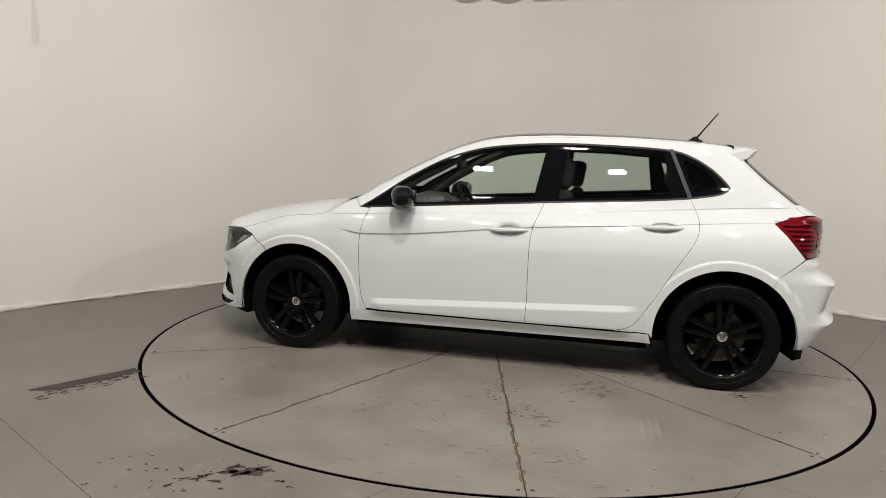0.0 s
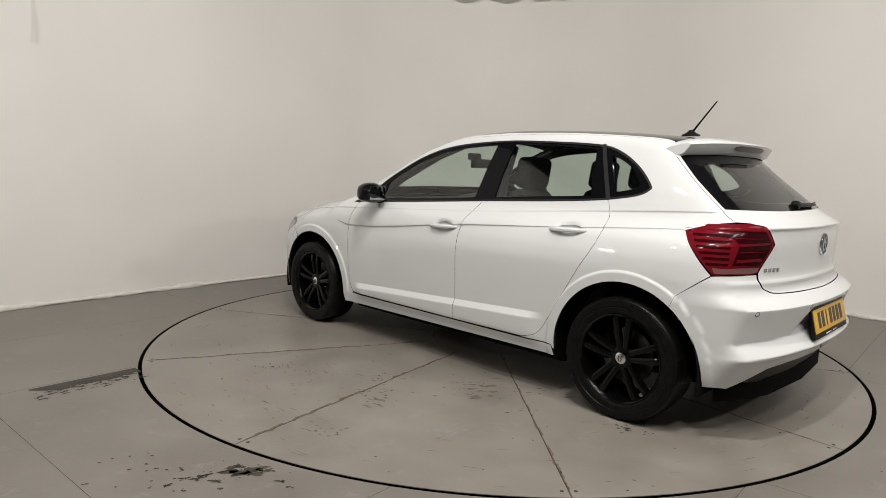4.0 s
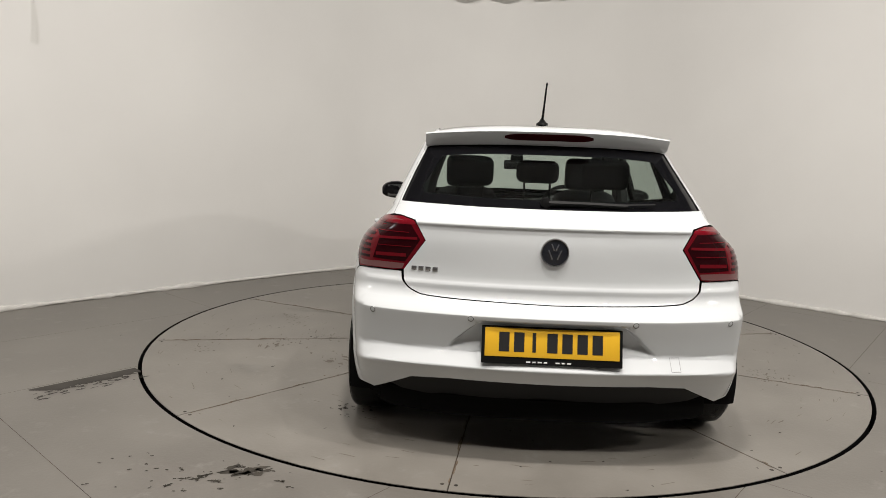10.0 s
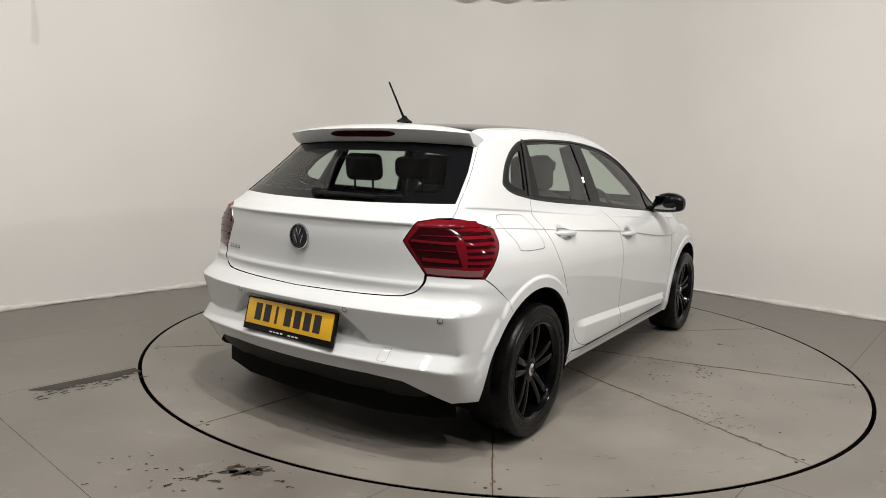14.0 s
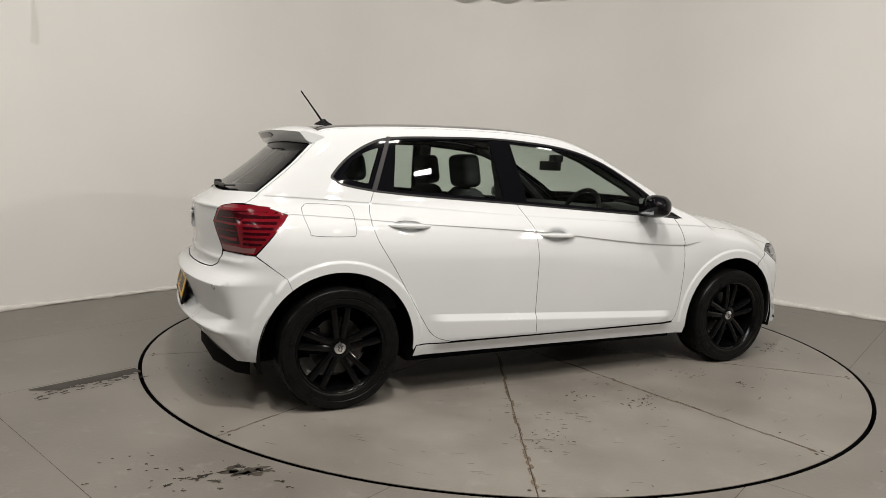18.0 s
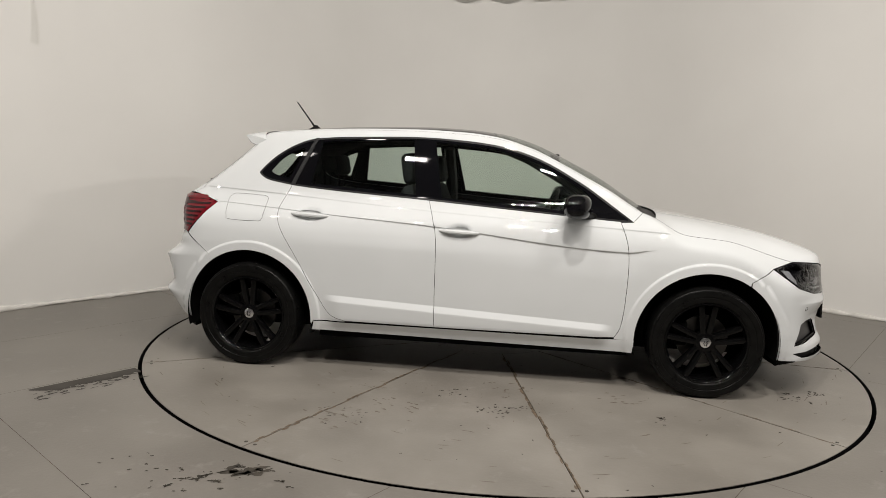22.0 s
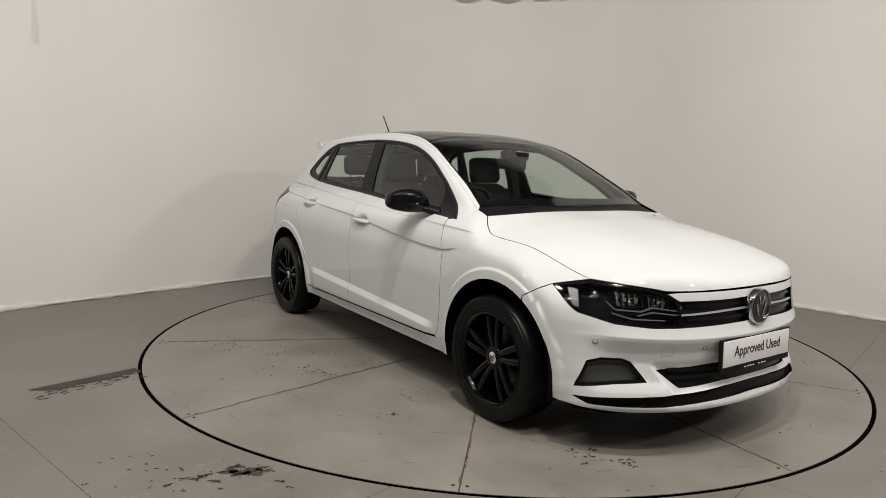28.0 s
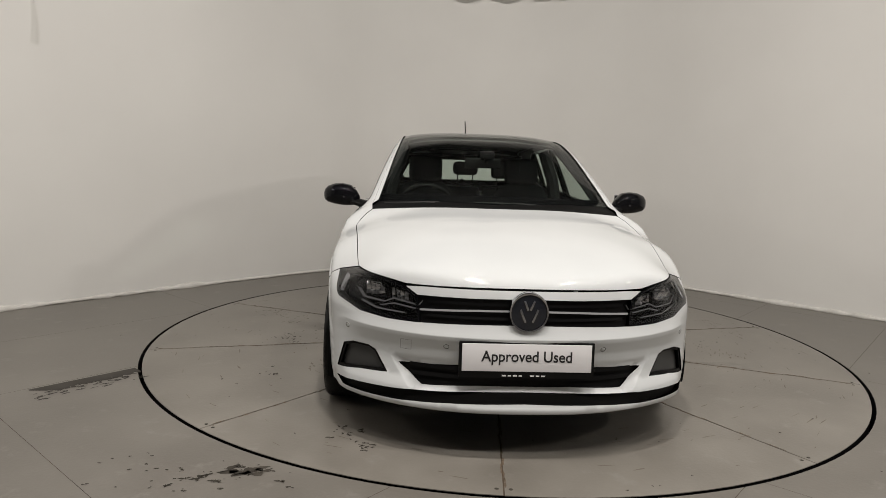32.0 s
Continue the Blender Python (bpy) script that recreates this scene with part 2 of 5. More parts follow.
half_width = pchip((-2.0, -1.75, -1.55, -1.2, -0.6, 0.0, 0.6, 1.2, 1.5, 1.75, 2.1), (0.797, 0.826, 0.85, 0.862, 0.862, 0.862, 0.862, 0.862, 0.856, 0.845, 0.82))
flank = pchip((0.15, 0.22, 0.30, 0.40, 0.55, 0.72, 0.80, 0.86, 0.89, 0.93, 0.96, 1.0, 1.06, 1.12, 1.2, 1.28, 1.36, 1.45), (0.055, 0.038, 0.02, 0.012, 0.005, 0.0, 0.007, 0.022, 0.036, 0.076, 0.113, 0.148, 0.172, 0.192, 0.222, 0.255, 0.292, 0.36))
top_line = pchip((2.2, 2.12, 2.07, 2.0, 1.85, 1.6, 1.3, 1.12, 1.02, 0.94, 0.73, 0.51, 0.30, 0.12, -0.09, -0.33, -0.67, -0.99, -1.28, -1.45, -1.6, -2.0), (0.50, 0.66, 0.725, 0.768, 0.825, 0.89, 0.94, 0.965, 0.985, 1.03, 1.165, 1.277, 1.368, 1.415, 1.438, 1.446, 1.440, 1.424, 1.40, 1.378, 1.35, 1.25))
nose = edged(0.545, (0.1, 0.17, 0.20, 0.222, 0.25, 0.31, 0.34, 0.42, 0.46, 0.510, 0.522, 0.55, 0.60, 0.72, 0.8, 1.1), (1.93, 2.0, 2.055, 2.095, 2.085, 2.075, 2.066, 2.054, 2.061, 2.086, 2.0885, 2.078, 2.066, 2.05, 2.03, 1.9))
tail = edged(0.742, (0.1, 0.22, 0.3, 0.36, 0.395, 0.417, 0.422, 0.470, 0.480, 0.616, 0.625, 0.65, 0.664, 0.682, 0.705, 0.722, 0.729, 0.738, 0.75, 0.90, 0.962, 0.969, 0.976, 0.99, 1.04, 1.30, 1.36, 1.45), (-1.74, -1.83, -1.885, -1.924, -1.951, -1.973, -1.9735, -1.929, -1.922, -1.962, -1.9635, -1.932, -1.910, -1.890, -1.883, -1.886, -1.8865, -1.881, -1.879, -1.886, -1.884, -1.893, -1.874, -1.853, -1.775, -1.455, -1.40, -1.33))
crease = pchip((1.1, 0.95, 0.85, -0.25, -0.80, -1.49, -1.9), (0.81, 0.79, 0.775, 0.868, 0.903, 0.95, 0.965))
shoulder = pchip((1.75, 1.57, 1.13, 0.8, -0.24, -1.6, -1.9), (0.735, 0.80, 0.875, 0.893, 0.943, 1.03, 1.04))


def band_top(x):
    """The upper edge of the bevelled band along the door feet, falling forwards."""
    return np.interp(x, (-0.80, 0.76), (0.448, 0.374))


def skin_y(x, z):
    """Half the car's width at a station and a height."""
    w = half_width(x) - flank(z) * (1 + 0.06 * step((-x - 0.6) / 0.9) * step((z - 1.0) / 0.2))
    cr = crease(x)
    under = (cr - z)
    w = w - 0.008 * step(under / 0.007) * (1 - step(under / 0.16)) * step((1.0 - x) / 0.12) * step((x + 1.85) / 0.1)
    sh = shoulder(x) - z
    w = w - 0.0045 * step(sh / 0.005) * (1 - step(sh / 0.07)) * step((1.7 - x) / 0.1)
    w = w + 0.019 * np.clip((band_top(x) - z) / 0.035, 0, 1) * step((0.80 - x) / 0.10) * step((x + 0.84) / 0.12) * step((z - 0.24) / 0.08)
    for ax in (AXLE_F, AXLE_R):
        r = np.hypot(x - ax, z - HUB_Z)
        w = w + 0.009 * step((0.432 - r) / 0.014)
    return w


def BAND(z):
    return 0.8 * step((z - 0.30) / 0.06) * step((0.60 - z) / 0.06)


def solid(x, y, z):
    """Negative inside the car's skin, positive outside."""
    y = np.abs(y)
    side = y - skin_y(x, z)
    rise = 0.013 * np.minimum(1.1, y / 0.777) ** 4 * step((z - 0.42) / 0.08) * step((0.66 - z) / 0.08)
    turn = step((y - 0.66) / 0.13)
    plain = 2.077 - 0.037 * (z - 0.3)
    face = nose(z - rise) * (1 - turn * BAND(z)) + plain * turn * BAND(z)
    front = (x - (face - 0.315 * (y / 0.8) ** 2.6)) * 0.92
    fall = 0.012 * (y / 0.76) ** 4 * step((0.56 - z) / 0.08)
    bow = 0.105 - 0.022 * step((0.82 - z) / 0.22)
    round_off = step((y - 0.745) / 0.07) * step((z - 0.37) / 0.05) * step((0.64 - z) / 0.03)
    back = tail(z + fall) * (1 - round_off) - (1.945 + 0.06 * (z - 0.42)) * round_off
    rear = ((back + bow * (y / 0.66) ** 2.4) - x) * 0.85
    hood = step((x - 0.9) / 0.25)
    fore = step((x - 1.35) / 0.4)
    crown = (0.068 + 0.045 * fore) * hood * (y / 0.70) ** (3.6 + 1.4 * fore) + (0.073 + 0.02 * step((x + 0.1) / 0.4) * (1 - step((x - 0.6) / 0.3))) * (1 - hood) * (y / 0.70) ** 3
    crown = crown - 0.028 * np.exp(-((x - 1.0) / 0.085) ** 2) * np.minimum(1.2, y / 0.70) ** 4
    top = (z - (top_line(x) - crown)) * 0.9
    g = smax(side, front, 0.07)
    g = smax(g, rear, 0.075)
    return smax(g, top, 0.024)


def bisect(f, lo, hi):
    lo, hi = np.array(lo, float), np.array(hi, float)
    for _ in range(34):
        mid = 0.5 * (lo + hi)
        out = f(mid) > 0
        hi, lo = np.where(out, mid, hi), np.where(out, lo, mid)
    return 0.5 * (lo + hi)


def on_side(pts):
    x, z = np.array(pts, float).T
    return np.stack([x, bisect(lambda y: solid(x, y, z), x * 0, x * 0 + 1.2), z], 1)


def on_top(pts):
    x, y = np.array(pts, float).T
    return np.stack([x, y, bisect(lambda z: solid(x, y, z), x * 0 + 0.45, x * 0 + 1.8)], 1)


def on_front(pts):
    y, z = np.array(pts, float).T
    return np.stack([bisect(lambda x: solid(x, y, z), y * 0 + 0.9, y * 0 + 2.6), y, z], 1)


def on_rear(pts):
    y, z = np.array(pts, float).T
    return np.stack([-bisect(lambda x: solid(-x, y, z), y * 0 + 0.9, y * 0 + 2.6), y, z], 1)


def skin_normal(p):
    e = 0.002
    g = [solid(*(p + e * d).T) - solid(*(p - e * d).T) for d in np.eye(3)]
    n = np.stack(g, 1)
    return n / np.linalg.norm(n, axis=1)[:, None]


def spread(pts, gap=0.02, smooth=False):
    """Points at even steps along a line or, if smooth, along a curve through the given points."""
    p = np.array(pts, float)
    if smooth and len(p) > 2:
        s = np.concatenate([[0], np.cumsum(np.linalg.norm(np.diff(p, axis=0), axis=1))])
        q = np.concatenate([[2 * p[0] - p[1]], p, [2 * p[-1] - p[-2]]])
        out = []
        for i in range(len(p) - 1):
            a, b, c, d = q[i:i + 4]
            for t in np.linspace(0, 1, 9)[:-1]:
                out.append(0.5 * (2 * b + (c - a) * t + (2 * a - 5 * b + 4 * c - d) * t * t + (3 * b - a - 3 * c + d) * t**3))
        p = np.array(out + [p[-1]])
    out = [p[0]]
    for a, b in zip(p[:-1], p[1:]):
        n = max(1, int(np.ceil(np.linalg.norm(b - a) / gap)))
        out += [a + (b - a) * k / n for k in range(1, n + 1)]
    return np.array(out)


DOMAINS = {"side": 0.72, "hood": 0.5}


def flat(p, dom):
    x, y, z = p.T
    if dom in DOMAINS:
        return np.stack([x, np.arctan2(z - DOMAINS[dom], y) * 0.8], 1)
    c = 1.0 if dom == "front" else -1.0
    return np.stack([np.arctan2(y, (x - c) * c) * 1.0, z], 1)


def lift(q, dom):
    u, v = q.T
    if dom in DOMAINS:
        a = v / 0.8
        r = bisect(lambda r: solid(u, r * np.cos(a), DOMAINS[dom] + r * np.sin(a)), u * 0, u * 0 + 1.7)
        return np.stack([u, r * np.cos(a), DOMAINS[dom] + r * np.sin(a)], 1)
    c = 1.0 if dom == "front" else -1.0
    r = bisect(lambda r: solid(c + c * r * np.cos(u), r * np.sin(u), v), u * 0, u * 0 + 1.9)
    return np.stack([c + c * r * np.cos(u), r * np.sin(u), v], 1)


def inside(q, loop):
    x, y = q[:, 0], q[:, 1]
    res = np.zeros(len(q), bool)
    a, b = loop, np.roll(loop, -1, 0)
    for (x0, y0), (x1, y1) in zip(a, b):
        if y0 != y1:
            res ^= ((y0 > y) != (y1 > y)) & (x < (x1 - x0) * (y - y0) / (y1 - y0) + x0)
    return res


def triangles(loops, h, dense=(), lines=()):
    """Fills closed 2D loops (the first outside, the others holes) with even triangles."""
    from mathutils.geometry import delaunay_2d_cdt
    pts, edges = [], []
    for lp in loops:
        k = len(pts)
        pts += list(lp)
        edges += [(k + i, k + (i + 1) % len(lp)) for i in range(len(lp))]
    border = np.array(pts)
    lo, hi = border.min(0), border.max(0)
    spots = [(lo, hi, h)] + [(np.array(d[:2]), np.array(d[2:4]), d[4]) for d in dense]
    inner = []
    for a, b, s in spots:
        gx, gy = np.meshgrid(np.arange(a[0], b[0], s), np.arange(a[1], b[1], s * 0.87))
        gx = gx + (np.arange(gx.shape[0]) % 2)[:, None] * s * 0.5
        c = np.stack([gx.ravel(), gy.ravel()], 1)
        if s == h:
            for d in dense:
                c = c[~((c[:, 0] > d[0]) & (c[:, 0] < d[2]) & (c[:, 1] > d[1]) & (c[:, 1] < d[3]))]
        if len(c):
            ok = inside(c, np.array(loops[0]))
            for lp in loops[1:]:
                ok &= ~inside(c, np.array(lp))
            c = c[ok]
        if len(c):
            near = np.array([np.min(np.sum((border - p) ** 2, 1)) for p in c])
            inner.append(c[near > (0.45 * s) ** 2])
    extra = []
    for ln in lines:
        ok = inside(ln, np.array(loops[0]))
        for lp in loops[1:]:
            ok &= ~inside(ln, np.array(lp))
        near = np.array([np.min(np.sum((border - p) ** 2, 1)) for p in ln])
        ok &= near > 0.005**2
        extra.append(ln[ok])
    if extra and sum(len(e) for e in extra):
        feat = np.concatenate(extra)
        inner = [c[np.array([np.min(np.sum((feat - p) ** 2, 1)) for p in c]) > 0.0125**2] if len(c) else c for c in inner]
        k = len(border)
        for e in extra:
            for i in range(len(e) - 1):
                if np.linalg.norm(e[i + 1] - e[i]) < 0.02:
                    edges.append((k + i, k + i + 1))
            k += len(e)
        inner = extra + inner
    allp = np.concatenate([border] + inner)
    v, _, f, *_ = delaunay_2d_cdt([Vector(p) for p in allp], edges, [], 0, 1e-7)
    v = np.array([tuple(p) for p in v])
    f = np.array([t for t in f if len(t) == 3])
    mid = v[f].mean(1)
    ok = inside(mid, np.array(loops[0]))
    for lp in loops[1:]:
        ok &= ~inside(mid, np.array(lp))
    return v, f[ok]


def shrink(loop, d):
    """Moves a closed 2D loop inwards by d (outwards where d is negative)."""
    p = np.array(loop)
    area = np.sum(p[:, 0] * np.roll(p[:, 1], -1) - np.roll(p[:, 0], -1) * p[:, 1])
    t = np.roll(p, -1, 0) - np.roll(p, 1, 0)
    n = np.stack([-t[:, 1], t[:, 0]], 1) / (np.linalg.norm(t, axis=1)[:, None] + 1e-12)
    return p + n * d * (1 if area > 0 else -1)


def ring(*pieces):
    """Joins pieces of outline into one closed loop, without doubled points."""
    p = np.concatenate(pieces)
    keep = np.linalg.norm(p - np.roll(p, 1, 0), axis=1) > 0.002
    return p[keep]


def panel(name, parent, mat, loops, dom, h=0.028, depth=0.0, gap=0.0013, lip=0.016, dense=(), mirror=False, label="", raise_by=None, lines=()):
    """A piece of the car's skin bounded by loops of points on it. depth sinks it, lip turns its edges inwards."""
    flats = [flat(l, dom) for l in loops]
    flats = [shrink(q, gap if i == 0 else -gap) for i, q in enumerate(flats)]
    v, f = triangles(flats, h, dense, [flat(l, dom) for l in lines])
    p = lift(v, dom)
    n = skin_normal(p)
    if depth:
        p = p - n * depth
    if raise_by is not None:
        e = 0.003
        g = np.stack([(raise_by(p + e * d) - raise_by(p - e * d)) / (2 * e) for d in np.eye(3)], 1)
        g = g - n * np.sum(g * n, 1)[:, None]
        p = p + n * raise_by(p)[:, None]
        n = n - g
        n = n / np.linalg.norm(n, axis=1)[:, None]
    p = p - [0, 0, DROP]
    # edges that belong to one triangle only form the border
    e = np.sort(np.concatenate([f[:, [0, 1]], f[:, [1, 2]], f[:, [2, 0]]]), 1)
    uniq, count = np.unique(e, axis=0, return_counts=True)
    rim = uniq[count == 1]
    d1 = np.cross(p[f[:, 1]] - p[f[:, 0]], p[f[:, 2]] - p[f[:, 0]])
    turned = np.sum(d1 * n[f[:, 0]], 1) < 0
    f = np.where(turned[:, None], f[:, ::-1], f)
    faces = [tuple(int(i) for i in t) for t in f]
    if lip:
        ids = np.unique(rim)
        back = {int(i): len(p) + k for k, i in enumerate(ids)}
        p = np.concatenate([p, p[ids] - n[ids] * lip])
        n = np.concatenate([n, n[ids]])
        faces += [(int(a), int(b), back[int(b)], back[int(a)]) for a, b in rim]
    made = []
    for s in ((1, -1) if mirror else (1,)):
        me = bpy.data.meshes.new(name)
        q = p * [1, s, 1]
        me.from_pydata([tuple(c) for c in q], [], [t if s == 1 else t[::-1] for t in faces])
        me.polygons.foreach_set("use_smooth", [True] * len(me.polygons))
        me.update()
        me.normals_split_custom_set_from_vertices([tuple(c) for c in n * [1, s, 1]])
        ob = mesh_ob(name, me, mat, parent, label)
        # edges of painted panels coloured dark, for the shade inside the seams
        if lip and mat is M_PAINT:
            me.materials.append(M_SEAM_SHADE)
            me.polygons.foreach_set("material_index", [0] * len(f) + [1] * (len(faces) - len(f)))
        made.append(ob)
    return made if mirror else made[0]


def flat_inset(loop, d, dom="front"):
    """The same outline on the skin, moved inwards by d."""
    return lift(shrink(flat(loop, dom), d), dom)


# ---------------------------------------------------------------- the studio: floor, wall, ceiling
TABLE_R, HOLE_R = 2.258, 2.279
GRID = radians(54.0)
GU = Vector((math.cos(GRID), math.sin(GRID)))
GN = Vector((math.sin(GRID), -math.cos(GRID)))


def flat_mesh(v, f, z=0.0, skirt=0.0, loop=None):
    me = bpy.data.meshes.new("sheet")
    pts = [(x, y, z) for x, y in v]
    faces = []
    for t in f:
        a, b, c = (Vector(v[i]) for i in t)
        faces.append(tuple(int(i) for i in (t if (b - a).cross(c - a) > 0 else t[::-1])))
    if loop is not None:
        k = len(pts)
        pts += [(x, y, z) for x, y in loop] + [(x, y, z - skirt) for x, y in loop]
        n = len(loop)
        faces += [(k + i, k + (i + 1) % n, k + n + (i + 1) % n, k + n + i) for i in range(n)]
    me.from_pydata(pts, [], faces)
    me.update()
    return me


def build_floor():
    base = bmesh.new()
    lathe(base, [(HOLE_R + 0.001, -0.003), (13.0, -0.003)], 96, "z")
    floor = part("floor", base, M_GROUT)
    pit = bmesh.new()
    lathe(pit, [(HOLE_R, -0.005), (HOLE_R, -0.3)], 96, "z")
    lathe(pit, [(0.001, -0.3), (HOLE_R, -0.3)], 96, "z")
    part("pit_lining", pit, M_DARK, floor)
    tagged(floor, "worn grey painted concrete studio floor with sawn joints", kind="structure")
    n_lines = [-9.2, -8.17, -7.15, -6.12, -5.1, -4.05, -3.03, -2.02, -0.985, 0.03, 1.04, 2.01, 3.02, 4.03, 5.05, 6.07, 7.1, 8.12, 9.15]
    m_lines = [-12.02, -10.18, -8.34, -6.5, -4.66, -2.82, -0.98, 0.87, 2.71, 4.55, 6.39, 8.23]
    circle = np.array([(HOLE_R * math.cos(a), HOLE_R * math.sin(a)) for a in np.linspace(0, 2 * math.pi, 161)[:-1]])
    whole = [n for n in n_lines if n != 0.03]
    for j in range(len(m_lines) - 1):
        n_lines = whole if m_lines[j] < -0.99 else sorted(set(whole + [0.03]))
        for i in range(len(n_lines) - 1):
            g = 0.0011
            cs = [(n_lines[i + a] + (g if a == 0 else -g), m_lines[j + b] + (g if b == 0 else -g)) for a, b in ((0, 0), (1, 0), (1, 1), (0, 1))]
            quad = [tuple(GN * n + GU * m) for n, m in cs]
            loop = spread(quad + [quad[0]], 0.25)[:-1]
            rr = np.hypot(*loop.T)
            if rr.max() < HOLE_R or rr.min() > 10.5:
                continue
            v, f = triangles([loop], 0.5)
            if rr.min() < HOLE_R + 1.2:
                # cut the turntable's round hole out of the slab
                from mathutils.geometry import delaunay_2d_cdt
                pts = [Vector(p) for p in loop] + [Vector(p) for p in circle]
                k = len(loop)
                edges = [(a, (a + 1) % k) for a in range(k)] + [(k + a, k + (a + 1) % 160) for a in range(160)]
                vv, _, ff, *_ = delaunay_2d_cdt(pts, edges, [], 0, 1e-7)
                vv = np.array([tuple(p) for p in vv])
                ff = np.array([t for t in ff if len(t) == 3])
                mid = vv[ff].mean(1)
                ok = inside(mid, loop) & ~inside(mid, circle)
                if not ok.any():
                    continue
                v, f = vv, ff[ok]
                used = np.unique(f)
                remap = {int(o): q for q, o in enumerate(used)}
                v, f = v[used], np.array([[remap[int(q)] for q in t] for t in f])
            mesh_ob("slab", flat_mesh(v, f), M_CONCRETE, floor)
    return floor


def blot(bm, x, y, size, z, seed, stretch=1.0, turn=0.0, wild=0.45):
    """An uneven flat patch."""
    n = 22
    rnd = random.Random(seed)
    ph = [rnd.uniform(0, 6.28) for _ in range(4)]
    vs = []
    for k in range(n):
        a = 2 * math.pi * k / n
        r = size * (1 + wild * (0.5 * math.sin(2 * a + ph[0]) + 0.4 * math.sin(3 * a + ph[1]) + 0.35 * math.sin(5 * a + ph[2]) + 0.3 * math.sin(7 * a + ph[3])))
        px, py = r * math.cos(a) * stretch, r * math.sin(a)
        vs.append(bm.verts.new((x + px * math.cos(turn) - py * math.sin(turn), y + px * math.sin(turn) + py * math.cos(turn), z)))
    bm.faces.new(vs)


def build_turntable():
    top = new("turntable")
    tagged(top, "round grey car turntable of wedge plates flush with the floor", "turntable")
    inner = 0.42
    for k in range(10):
        a0, a1 = radians(29.76 + 36 * k), radians(29.76 + 36 * (k + 1))
        v, f = [], []
        nr, na = 10, 14
        for i in range(nr + 1):
            r = inner + (TABLE_R - inner) * i / nr
            e = (0.0036 if k in (2, 7) else 0.0028) / r
            for j in range(na + 1):
                a = a0 + e + (a1 - a0 - 2 * e) * j / na
                v.append((r * math.cos(a), r * math.sin(a)))
        for i in range(nr):
            for j in range(na):
                q = i * (na + 1) + j
                f += [(q, q + na + 1, q + na + 2), (q, q + na + 2, q + 1)]
        rim = [nr * (na + 1) + j for j in range(na + 1)]
        edge = [j for j in range(na + 1)] + [i * (na + 1) + na for i in range(1, nr + 1)] + rim[::-1][1:] + [i * (na + 1) for i in range(nr - 1, 0, -1)]
        me = flat_mesh(np.array(v), np.array(f), 0.0, 0.003, [v[q] for q in edge])
        mesh_ob("wedge_plate", me, M_PLATE, top)
    bm = bmesh.new()
    lathe(bm, [(0.001, 0.0), (inner - 0.004, 0.0), (inner - 0.004, -0.02)], 64, "z")
    part("centre_plate", bm, M_PLATE, top)
    bm = bmesh.new()
    lathe(bm, [(0.001, -0.003), (TABLE_R - 0.002, -0.003)], 96, "z")
    part("base_disc", bm, M_GROUT, top)
    bm = bmesh.new()
    lathe(bm, [(TABLE_R - 0.003, -0.006), (TABLE_R - 0.003, -0.12), (0.001, -0.12)], 96, "z")
    part("drum", bm, M_DARK, top)
    # flat-head screws at the outer end of each joint
    for k in range(10):
        for s in (-1, 1):
            a = radians(29.76 + 36 * k) + s * 0.012
            bm = bmesh.new()
            lathe(bm, [(0.001, 0.0012), (0.007, 0.001), (0.0085, 0.0)], 10, "z", (2.21 * math.cos(a), 2.21 * math.sin(a), 0))
            part("screw", bm, M_DARKSTAIN, top)
    return top


WALL_X = [(-6.1, -3.8), (-5.2, -2.4), (-4.4, -1.16), (-3.67, -0.05), (-3.06, 0.83), (-2.42, 1.71), (-1.88, 2.38), (-1.24, 2.97), (0.1, 3.40), (1.2, 3.02), (2.02, 2.34), (2.60, 1.83), (3.34, 1.21), (4.6, 0.15), (5.7, -1.3)]
WALL_H, HALL_H = 4.3, 5.9


